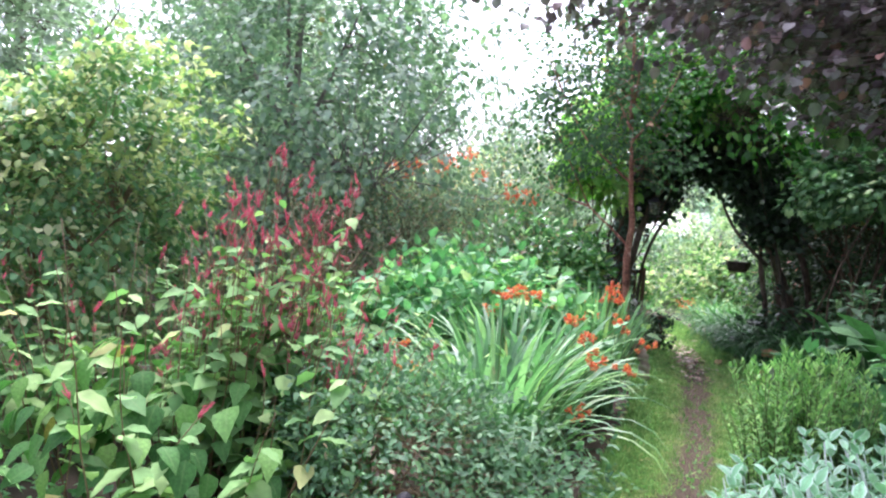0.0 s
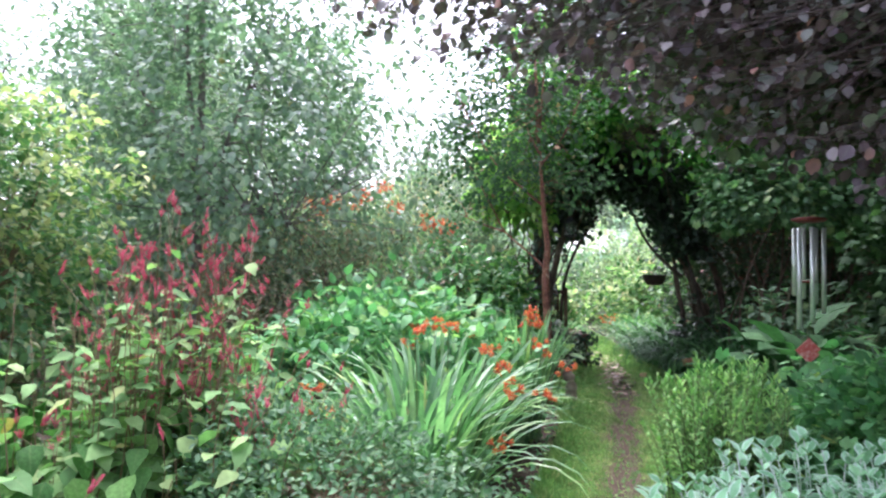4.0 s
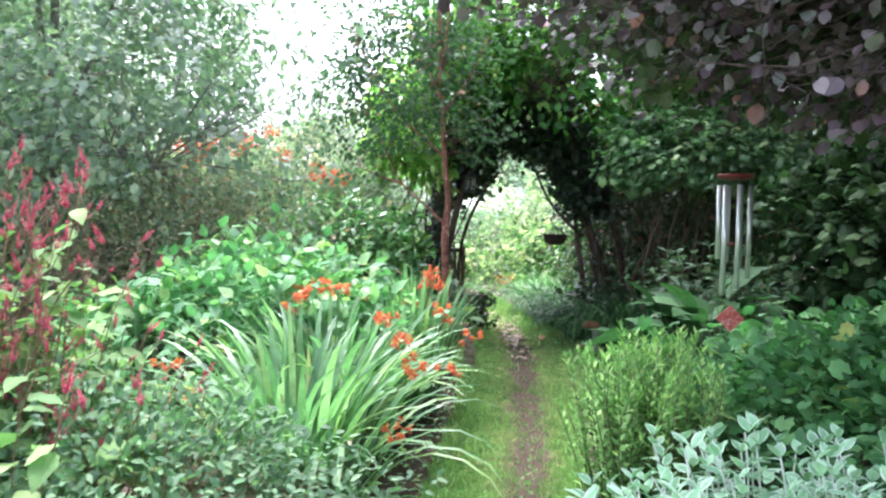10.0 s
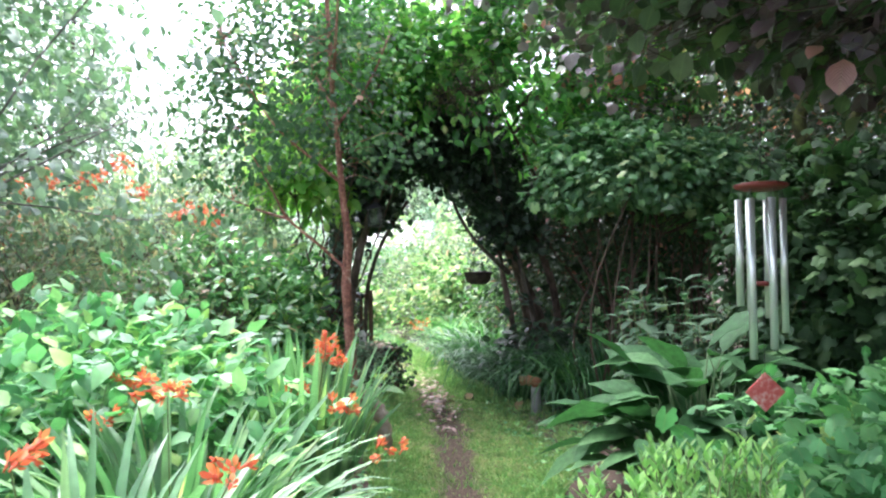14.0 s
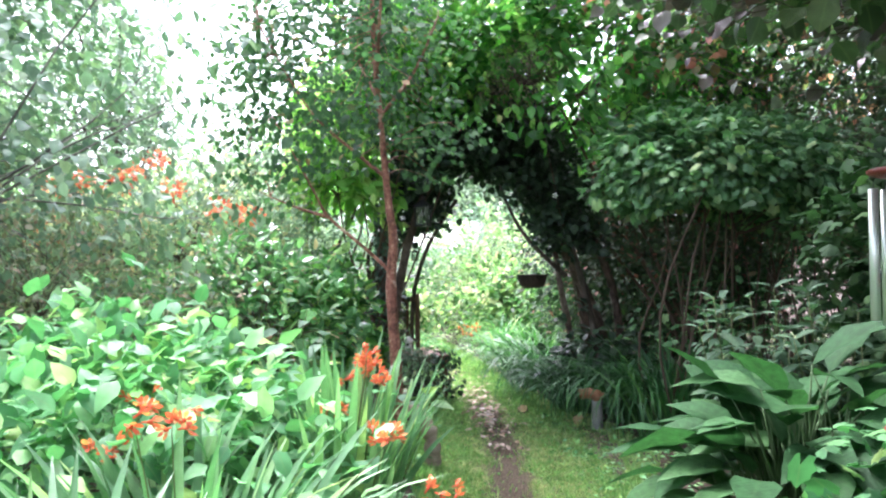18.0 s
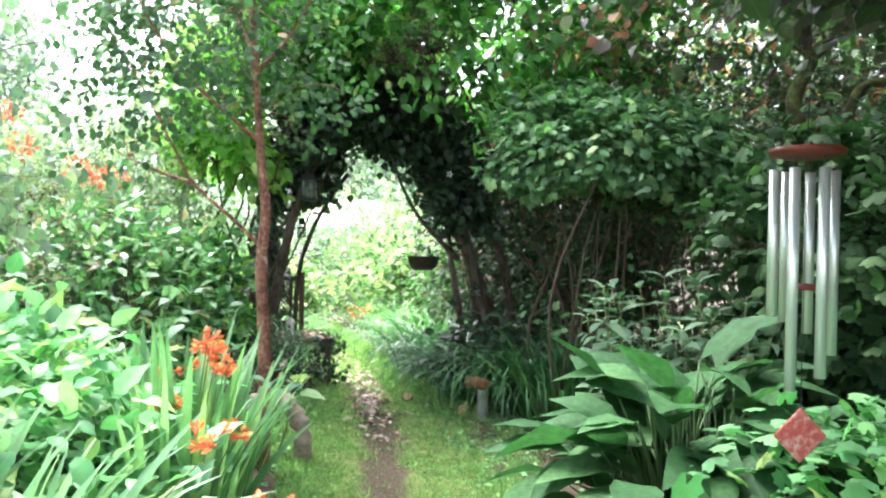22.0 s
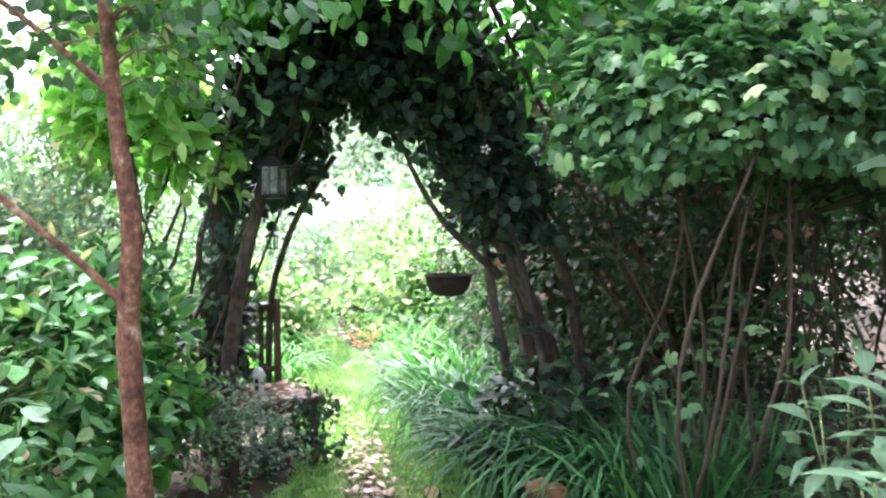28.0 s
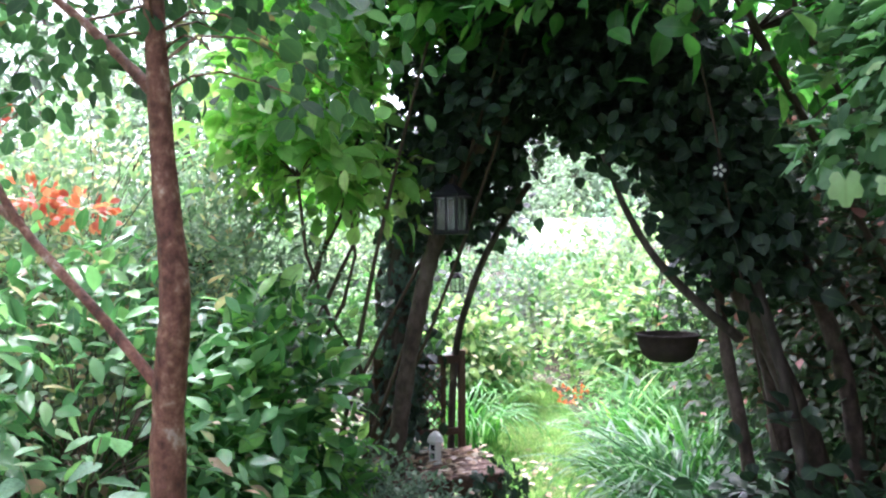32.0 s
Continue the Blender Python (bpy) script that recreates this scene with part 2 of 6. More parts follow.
M["strap"] = L("strap_leaf", [(0, (0.022, 0.0978, 0.0308)), (0.7, (0.0418, 0.161, 0.0462)), (1, (0.11, 0.276, 0.0715))], 0.3, 0.25, 0.1, 0, 0.5, piece=True, hue=False)
# lighter copy of strap_leaf: sunlight past the arch is in its colour
M["strap_sunlit"] = L("sunlit_strap_leaf", [(0, (0.0425, 0.168, 0.032)), (0.6, (0.0765, 0.273, 0.048)), (1, (0.2125, 0.42, 0.096))], 0.38, 0.3, 0.15, piece=True, hue=False)
M["low_shrub"] = L("small_shrub_leaf", [(0, (0.05, 0.15, 0.055)), (0.7, (0.1, 0.25, 0.09)), (0.985, (0.2, 0.37, 0.14)), (1, (0.34, 0.2, 0.12))], 0.45, 0.25, 0.1)
M["clematis"] = L("bright_climber_leaf", [(0, (0.054, 0.2, 0.0712)), (0.6, (0.135, 0.39, 0.1425)), (0.88, (0.27, 0.53, 0.19)), (1, (0.378, 0.58, 0.1425))], 0.4, 0.3, 0.25, hue=False)
M["silver"] = L("silver_felt_leaf", [(0, (0.1713, 0.4218, 0.2087)), (0.6, (0.2899, 0.5879, 0.3131)), (1, (0.4743, 0.7566, 0.4754))], 0.85, 0.15, 0.3, 0.2, 0.15, hue=False, edge=(0.72, 0.82, 0.74))
M["silver_stem"] = solid_material("white_felted_stem", [(0.3, (0.46, 0.56, 0.44)), (0.7, (0.62, 0.7, 0.6))], 40, 0.95, 0, 0.5)
M["hebe"] = L("hebe_leaf", [(0, (0.1271, 0.3199, 0.0804)), (0.6, (0.2414, 0.5007, 0.1264)), (1, (0.5083, 0.7788, 0.2299))], 0.45, 0.25, 0.1, hue=False)
M["scallop"] = L("scalloped_leaf", [(0, (0.0534, 0.205, 0.0658)), (0.6, (0.0991, 0.3148, 0.1016)), (0.96, (0.183, 0.4538, 0.1435)), (1, (0.4575, 0.527, 0.1196))], 0.6, 0.3, 0.3, hue=False)
M["comfrey"] = L("comfrey_leaf", [(0, (0.0243, 0.0808, 0.0276)), (0.7, (0.0405, 0.1235, 0.0391)), (1, (0.0743, 0.1805, 0.0575))], 0.62, 0.3, 0.05, 0, 0.12, piece=True, hue=False)
M["willow"] = L("willowherb_leaf", [(0, (0.028, 0.08, 0.036)), (0.7, (0.048, 0.118, 0.052)), (1, (0.085, 0.165, 0.075))], 0.65, 0.3, 0.15, 0, 0.2)
M["currant"] = L("currant_leaf", [(0, (0.07, 0.19, 0.07)), (0.6, (0.12, 0.29, 0.1)), (0.9, (0.23, 0.42, 0.15)), (0.992, (0.36, 0.5, 0.18)), (1, (0.48, 0.4, 0.11))], 0.48, 0.35, 0.3, 0, 0.35)
# darkened copy of currant_leaf; shade under the trees is in its colour
M["currant_shaded"] = L("shaded_lobed_leaf", [(0, (0.022, 0.065, 0.02)), (0.7, (0.046, 0.12, 0.034)), (1, (0.1, 0.2, 0.05))], 0.6, 0.3, 0.1, 0, 0.2)
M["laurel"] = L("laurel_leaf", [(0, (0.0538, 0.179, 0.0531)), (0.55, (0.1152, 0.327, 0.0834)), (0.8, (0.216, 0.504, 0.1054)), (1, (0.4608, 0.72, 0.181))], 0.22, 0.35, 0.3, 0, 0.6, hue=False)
# brighter, yellower copy of laurel_leaf with the backlight put into its colour
M["laurel_backlit"] = L("sunlit_laurel_leaf", [(0, (0.153, 0.3656, 0.0713)), (0.5, (0.2842, 0.514, 0.1188)), (0.85, (0.4919, 0.6853, 0.202)), (1, (0.6558, 0.7476, 0.297))], 0.25, 0.5, 0.25, 0, 0.5, hue=False)
# near-black, as the shade inside the arch is mixed into the green
M["ivy"] = L("shaded_ivy_leaf", [(0, (0.0157, 0.0408, 0.0209)), (0.7, (0.0312, 0.0679, 0.0333)), (1, (0.0547, 0.109, 0.0475))], 0.35, 0.2, 0.2)
M["photinia"] = L("photinia_leaf", [(0, (0.057, 0.1785, 0.063)), (0.45, (0.1235, 0.315, 0.117)), (0.75, (0.2185, 0.4515, 0.18)), (0.93, (0.3391, 0.5649, 0.243)), (0.965, (0.45, 0.2278, 0.1458)), (1, (0.5472, 0.4546, 0.2916))], 0.25, 0.25, 0.3, 0, 0.55, hue=False)
M["rose"] = L("rose_leaf", [(0, (0.1391, 0.2399, 0.1391)), (0.6, (0.2471, 0.3598, 0.1936)), (0.8, (0.451, 0.4798, 0.2143)), (0.93, (0.6221, 0.4999, 0.2678)), (1, (0.6221, 0.2495, 0.1607))], 0.5, 0.35, 0.15)
M["red_bloom"] = L("red_petal", [(0, (0.56, 0.054, 0.033)), (1, (0.68, 0.198, 0.11))], 0.5, 0.4, 0.0, hue=False)
M["paperbark_leaf"] = L("round_tree_leaf", [(0, (0.04, 0.1, 0.042)), (0.75, (0.065, 0.15, 0.058)), (0.97, (0.12, 0.22, 0.08)), (1, (0.429, 0.225, 0.101))], 0.6, 0.4, 0.2, 0, 0.2)
M["apple"] = L("apple_leaf", [(0, (0.1157, 0.2088, 0.1295)), (0.7, (0.2071, 0.3318, 0.1928)), (1, (0.3944, 0.4976, 0.2846))], 0.45, 0.3, 0.2)
M["apple_fruit"] = solid_material("green_apple", [(0.3, (0.2, 0.26, 0.06)), (0.6, (0.34, 0.34, 0.1)), (0.8, (0.45, 0.2, 0.1))], 10, 0.4, 0, 0.05)
M["spiraea"] = L("yellowing_leaf", [(0, (0.064, 0.1955, 0.054)), (0.55, (0.12, 0.2805, 0.0765)), (0.8, (0.288, 0.374, 0.117)), (1, (0.512, 0.51, 0.252))], 0.45, 0.3, 0.15)
M["hazel"] = L("purple_hazel_leaf", [(0, (0.0435, 0.03, 0.035)), (0.35, (0.116, 0.075, 0.0812)), (0.55, (0.087, 0.1275, 0.084)), (0.75, (0.2175, 0.195, 0.189)), (0.95, (0.145, 0.1125, 0.112)), (1, (0.435, 0.195, 0.154))], 0.3, 0.2, 0.12, 0, 0.75, hue=False)
M["hazel_green"] = L("dark_green_hazel_leaf", [(0, (0.048, 0.09, 0.036)), (0.7, (0.072, 0.144, 0.048)), (1, (0.144, 0.204, 0.06))], 0.4, 0.35, 0.2)
# distance haze and sky veil are mixed into this pale grey-green
M["far_tree"] = L("hazy_far_leaf", [(0, (0.18, 0.25, 0.17)), (0.7, (0.3, 0.38, 0.27)), (1, (0.44, 0.5, 0.38))], 0.6, 0.4, 0.0)
# sun glare beyond the arch is mixed into these whitish leaf colours
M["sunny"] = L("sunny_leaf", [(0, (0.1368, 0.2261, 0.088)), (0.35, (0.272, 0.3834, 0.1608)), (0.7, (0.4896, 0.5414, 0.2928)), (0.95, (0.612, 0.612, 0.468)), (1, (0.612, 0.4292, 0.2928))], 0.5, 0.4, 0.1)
# leaf colour darkened to hold the shade of the right-hand side
M["thicket"] = L("shaded_thicket_leaf", [(0, (0.0314, 0.0615, 0.0295)), (0.7, (0.055, 0.0963, 0.0444)), (0.93, (0.0943, 0.124, 0.0591)), (0.97, (0.314, 0.0683, 0.0591)), (1, (0.393, 0.109, 0.0984))], 0.5, 0.3, 0.15)
M["grass"] = L("lawn_grass", [(0, (0.13, 0.27, 0.06)), (0.6, (0.24, 0.42, 0.09)), (0.88, (0.38, 0.5, 0.14)), (1, (0.52, 0.46, 0.2))], 0.6, 0.3, 0.0)
M["clover"] = L("clover_leaf", [(0, (0.108, 0.28, 0.07)), (0.6, (0.189, 0.42, 0.098)), (1, (0.351, 0.588, 0.168))], 0.5, 0.3, 0.0)
M["seedhead"] = L("seedhead_leaf", [(0, (0.1152, 0.1496, 0.0792)), (0.5, (0.2016, 0.2176, 0.1224)), (0.8, (0.3024, 0.2448, 0.1584)), (1, (0.36, 0.204, 0.1584))], 0.6, 0.35, 0.1)
M["ivy_blue"] = L("blue_ivy_leaf", [(0, (0.05, 0.11, 0.085)), (0.7, (0.09, 0.17, 0.13)), (1, (0.16, 0.26, 0.2))], 0.4, 0.2, 0.3)
M["dead_leaf"] = L("fallen_leaf", [(0, (0.2, 0.09, 0.05)), (0.5, (0.4, 0.24, 0.15)), (1, (0.62, 0.5, 0.42))], 0.7, 0.1, 0.2)
M["pink_leaf"] = L("pale_fallen_leaf", [(0, (0.2592, 0.144, 0.108)), (0.5, (0.3744, 0.2592, 0.216)), (1, (0.4752, 0.396, 0.36))], 0.7, 0.1, 0.2, hue=False)
M["soil"] = solid_material("garden_soil", [(0.25, (0.03, 0.022, 0.014)), (0.55, (0.07, 0.05, 0.032)), (0.8, (0.12, 0.09, 0.06))], 5, 0.95, 0, 1.0, 30)
M["turf"] = path_material("worn_path")
M["steel"] = solid_material("satin_aluminium", [(0.3, (0.58, 0.64, 0.58)), (0.7, (0.72, 0.78, 0.72))], 30, 0.32, 0.6, 0.0, 200, (1, 1, 0.05))
M["red_wood"] = solid_material("red_stained_wood", [(0.3, (0.13, 0.022, 0.018)), (0.6, (0.22, 0.04, 0.03)), (0.8, (0.3, 0.09, 0.06))], 22, 0.45, 0, 0.3, 60, (0.3, 3, 1))
M["red_sail"] = solid_material("worn_red_sail", [(0.36, (0.46, 0.06, 0.045)), (0.5, (0.6, 0.13, 0.1)), (0.62, (0.74, 0.5, 0.42))], 55, 0.6, 0, 0.5, 80)
M["cord"] = solid_material("black_cord", [(0.3, (0.02, 0.02, 0.02)), (0.7, (0.05, 0.05, 0.05))], 40, 0.8)
M["basket"] = solid_material("dark_coir_basket", [(0.3, (0.025, 0.018, 0.014)), (0.6, (0.06, 0.042, 0.03)), (0.8, (0.11, 0.08, 0.06))], 40, 0.9, 0, 1.0, 120)
M["iron"] = solid_material("black_painted_iron", [(0.3, (0.008, 0.008, 0.009)), (0.7, (0.022, 0.022, 0.024))], 30, 0.55, 0.0, 0.3, spec=0.3)
M["old_wood"] = solid_material("weathered_brown_wood", [(0.3, (0.051, 0.0306, 0.0204)), (0.55, (0.128, 0.0714, 0.0476)), (0.8, (0.221, 0.145, 0.102))], 18, 0.75, 0, 0.7, 60, (3, 3, 0.4))
M["white_paint"] = solid_material("aged_white_paint", [(0.3, (0.6, 0.58, 0.53)), (0.55, (0.75, 0.73, 0.68)), (0.8, (0.82, 0.8, 0.76))], 25, 0.7, 0, 0.3)
M["concrete"] = solid_material("pale_concrete", [(0.3, (0.2, 0.2, 0.18)), (0.6, (0.36, 0.36, 0.33)), (0.8, (0.48, 0.48, 0.44))], 20, 0.9, 0, 0.7)
M["cut_wood"] = solid_material("cut_log_end", [(0.3, (0.3, 0.2, 0.1)), (0.6, (0.48, 0.35, 0.18)), (0.8, (0.6, 0.48, 0.28))], 20, 0.8, 0, 0.5)
M["driftwood"] = solid_material("weathered_driftwood", [(0.3, (0.126, 0.091, 0.07)), (0.5, (0.308, 0.238, 0.182)), (0.7, (0.532, 0.448, 0.364))], 16, 0.9, 0, 1.0, 40, (1, 1, 1.6))
M["sapling"] = L("sapling_leaf", [(0, (0.13, 0.27, 0.15)), (0.7, (0.19, 0.36, 0.2)), (0.9, (0.28, 0.44, 0.16)), (1, (0.45, 0.5, 0.1))], 0.4, 0.35, 0.35, piece=True)
M["pole_bark"] = solid_material("pale_brown_bark", [(0.38, (0.030, 0.019, 0.014)), (0.5, (0.084, 0.058, 0.042)), (0.62, (0.152, 0.112, 0.087))], 22, 0.85, 0, 1.0, 60, (1, 1, 0.6))
M["rust"] = solid_material("rusty_iron", [(0.36, (0.06, 0.028, 0.016)), (0.5, (0.17, 0.085, 0.05)), (0.62, (0.3, 0.2, 0.14))], 60, 0.8, 0.2, 0.6)
M["terracotta"] = solid_material("terracotta", [(0.3, (0.25, 0.11, 0.06)), (0.6, (0.38, 0.18, 0.1)), (0.8, (0.45, 0.28, 0.2))], 15, 0.85, 0, 0.4)
M["grey_leaf"] = L("grey_feathery_leaf", [(0, (0.09, 0.16, 0.1)), (0.6, (0.19, 0.28, 0.18)), (1, (0.33, 0.4, 0.29))], 0.55, 0.35, 0.1)
# darker copy of laurel_leaf; shade from the growth above is in its colour
M["laurel_shaded"] = L("shaded_laurel_leaf", [(0, (0.0403, 0.15, 0.0315)), (0.55, (0.0862, 0.2875, 0.0525)), (0.85, (0.184, 0.475, 0.084)), (1, (0.414, 0.725, 0.1575))], 0.24, 0.5, 0.25, 0, 0.5, hue=False)
M["reddening"] = L("reddening_leaf", [(0, (0.04, 0.1, 0.035)), (0.62, (0.08, 0.17, 0.055)), (0.78, (0.22, 0.17, 0.07)), (0.9, (0.42, 0.12, 0.09)), (1, (0.58, 0.26, 0.19))], 0.45, 0.5, 0.15, hue=False)
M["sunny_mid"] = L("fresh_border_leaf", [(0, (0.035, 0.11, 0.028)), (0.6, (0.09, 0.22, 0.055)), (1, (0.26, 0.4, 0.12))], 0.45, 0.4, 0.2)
# bright end carries the sunlight, dark first stop the shade in leaf gaps
M["sunny_yellow"] = L("sunlit_yellow_leaf", [(0, (0.03, 0.1, 0.02)), (0.4, (0.12, 0.25, 0.06)), (0.75, (0.34, 0.44, 0.15)), (0.94, (0.54, 0.56, 0.24)), (1, (0.6, 0.34, 0.24))], 0.5, 0.45, 0.1)
# blue-green paled to include the haze over the far planting
M["hazy_blue"] = L("hazy_border_leaf", [(0, (0.17, 0.3, 0.2)), (0.6, (0.31, 0.46, 0.34)), (1, (0.5, 0.6, 0.5))], 0.55, 0.4, 0.0)
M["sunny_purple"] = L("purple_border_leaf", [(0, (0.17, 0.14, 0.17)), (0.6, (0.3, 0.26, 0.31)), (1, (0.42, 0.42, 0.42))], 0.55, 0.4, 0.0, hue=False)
M["seed_brown"] = L("dry_seed_head", [(0, (0.09, 0.08, 0.045)), (0.6, (0.19, 0.17, 0.09)), (1, (0.32, 0.28, 0.17))], 0.7, 0.35, 0.0, hue=False)
M["bark_pale"] = solid_material("pale_grey_bark", [(0.36, (0.08, 0.075, 0.065)), (0.5, (0.19, 0.175, 0.155)), (0.62, (0.32, 0.3, 0.27))], 18, 0.85, 0, 0.9, 50, (1, 1, 0.4))
M["spiraea_pale"] = L("pale_yellow_leaf", [(0, (0.2, 0.33, 0.09)), (0.5, (0.42, 0.47, 0.16)), (1, (0.66, 0.62, 0.34))], 0.45, 0.35, 0.15, hue=False)
M["stem_dark"] = solid_material("dark_green_stem", [(0.3, (0.03, 0.075, 0.02)), (0.7, (0.07, 0.13, 0.04))], 20, 0.6)
M["glass"] = glass_material("lantern_glass")


# ---- mesh building ----
class Buf:
    """Gathers pieces of geometry and makes one mesh of them."""

    def __init__(self):
        self.v, self.loops, self.sizes, self.uv, self.mat, self.n = [], [], [], [], [], 0

    def add(self, verts, faces, uv=None, mat=0):
        """faces: list of integer arrays (k, n)."""
        verts = np.asarray(verts, float).reshape(-1, 3)
        uv = np.zeros((len(verts), 2)) if uv is None else uv
        for f in faces:
            f = np.asarray(f, int)
            self.loops.append((f + self.n).ravel())
            self.sizes.append(np.full(len(f), f.shape[1]))
            self.uv.append(uv[f.ravel()])
            self.mat.append(np.full(len(f), mat))
        self.v.append(verts)
        self.n += len(verts)
        return self

    def mesh(self, name, mats, smooth=True):
        me = bpy.data.meshes.new(name)
        v, loops, sizes = np.concatenate(self.v), np.concatenate(self.loops), np.concatenate(self.sizes)
        me.vertices.add(len(v))
        me.vertices.foreach_set("co", v.ravel())
        me.loops.add(len(loops))
        me.loops.foreach_set("vertex_index", loops)
        me.polygons.add(len(sizes))
        me.polygons.foreach_set("loop_start", np.r_[0, np.cumsum(sizes)[:-1]])
        me.polygons.foreach_set("material_index", np.concatenate(self.mat))
        me.polygons.foreach_set("use_smooth", np.full(len(sizes), smooth))
        layer = me.uv_layers.new(name="UVMap")
        layer.data.foreach_set("uv", np.concatenate(self.uv).ravel())
        for m in mats if isinstance(mats, (list, tuple)) else [mats]:
            me.materials.append(m)
        me.update()
        me.validate()
        return me


def thing(name, base, label, category, group="", kind=""):
    ob = new(name)
    ob.location = base
    ob.empty_display_size = 0.1
    return tagged(ob, label, category, group, kind)


def part(name, buf, mats, parent=None, label="", smooth=True, kind=""):
    ob = new(name, buf.mesh(name, mats, smooth) if isinstance(buf, Buf) else buf)
    if parent is not None:
        ob.parent = parent
    return tagged(ob, label, kind=kind)


def unit(a):
    return a / np.maximum(np.linalg.norm(a, axis=-1, keepdims=True), 1e-9)


def leaf_shape(widths, fold=0.12, droop=0.2, wavy=0.0):
    """A blade of length 1 along y: half-widths at even steps, folded along the midrib, drooping to the tip."""
    n = len(widths)
    v, uv = [(0, 0, 0)], [(0.5, 0.0)]
    for i, w in enumerate(widths):
        y = (i + 1) / (n + 1)
        z = -droop * y * y
        for s in (-1, 0, 1):
            v.append((s * w, y, z + fold * abs(s) * w * 2 + wavy * s * (1 if i % 2 else -1) * w))
            uv.append((0.5 + 0.5 * s, y))
    v.append((0, 1, -droop))
    uv.append((0.5, 1.0))
    tri = [(0, 2, 1), (0, 3, 2)]
    quad = []
    for i in range(n - 1):
        a = 1 + 3 * i
        quad += [(a, a + 1, a + 4, a + 3), (a + 1, a + 2, a + 5, a + 4)]
    a, e = 1 + 3 * (n - 1), 1 + 3 * n
    tri += [(a, a + 1, e), (a + 1, a + 2, e)]
    return np.array(v, float), [np.array(tri)] + ([np.array(quad)] if quad else []), np.array(uv, float)


def lobed_shape(lobes=5, depth=0.35, droop=0.15, width=0.95):
    """A palmate leaf of length 1: a fan round a point near its base."""
    v, uv, k = [(0, 0.3, 0.04)], [(0.5, 0.3)], lobes * (2 if lobes > 6 else 3)
    for i in range(k + 1):
        a = -2.65 + 5.3 * i / k
        r = 0.5 * (1 - depth * (0.5 - 0.5 * math.cos(2 * math.pi * i / (2 if lobes > 6 else 3) + math.pi))) * (0.82 + 0.36 * math.cos(a / 2) ** 2)
        x, y = width * r * math.sin(a), 0.3 + r * 1.25 * math.cos(a)
        v.append((x, y, -droop * (x * x * 2 + y * y) + 0.02 * (-1) ** i))
        uv.append((0.5 + x, y))
    return np.array(v, float), [np.array([(0, i + 2, i + 1) for i in range(k)])], np.array(uv, float)


OVATE = leaf_shape([0.25, 0.27, 0.16], 0.12, 0.22)
OVATE_WAVY = leaf_shape([0.24, 0.29, 0.25, 0.13], 0.1, 0.25, 0.12)
ELLIPTIC = leaf_shape([0.17, 0.22, 0.15], 0.14, 0.18)
ROUND = leaf_shape([0.25, 0.36, 0.4, 0.36, 0.22], 0.1, 0.15)
SMALL = leaf_shape([0.24, 0.2], 0.15, 0.15)
HEART = leaf_shape([0.34, 0.4, 0.26], 0.14, 0.22)
LAUREL = leaf_shape([0.17, 0.25, 0.24, 0.14], 0.14, 0.2)
TINY = leaf_shape([0.26], 0.15, 0.1)
NEEDLE = leaf_shape([0.12, 0.09], 0.1, 0.1)
PETAL = leaf_shape([0.16, 0.2], 0.1, 0.3)
LOBED = lobed_shape(5, 0.4)
GRASS = (np.array([(-0.06, 0, 0), (0.06, 0, 0), (0, 1, -0.15)]), [np.array([(0, 1, 2)])], np.array([(0.0, 0), (1, 0), (0.5, 1)]))
DIAMOND = (np.array([(0, 0, 0), (-0.26, 0.45, 0.06), (0.26, 0.45, 0.06), (0, 1, -0.1)]), [np.array([(0, 3, 1), (0, 2, 3)])], np.array([(0.5, 0), (0.0, 0.45), (1, 0.45), (0.5, 1)]))
HAZEL_LEAF = leaf_shape([0.3, 0.4, 0.34], 0.14, 0.3, 0.1)
CURRANT = lobed_shape(5, 0.28, 0.45, 1.05)
SCALLOP = lobed_shape(7, 0.18, 0.1, 1.1)


def add_leaves(buf, shape, at, along, up, size, mat=0, widen=1.0):
    """Many blades at once: their feet, directions, upper sides and lengths."""
    v, faces, uv = shape
    at, along, up = np.asarray(at, float), unit(np.asarray(along, float)), np.asarray(up, float)
    side = unit(np.cross(along, up))
    top = np.cross(side, along)
    n, k = len(at), len(v)
    size = np.broadcast_to(size, (n,))[:, None, None]
    widen = np.broadcast_to(widen, (n,))[:, None, None]
    out = at[:, None] + size * (side[:, None] * v[None, :, :1] * widen + along[:, None] * v[None, :, 1:2] + top[:, None] * v[None, :, 2:3])
    shift = (np.arange(n) * k)[:, None, None]
    buf.add(out.reshape(-1, 3), [(f[None] + shift).reshape(-1, f.shape[1]) for f in faces], np.tile(uv, (n, 1)), mat)


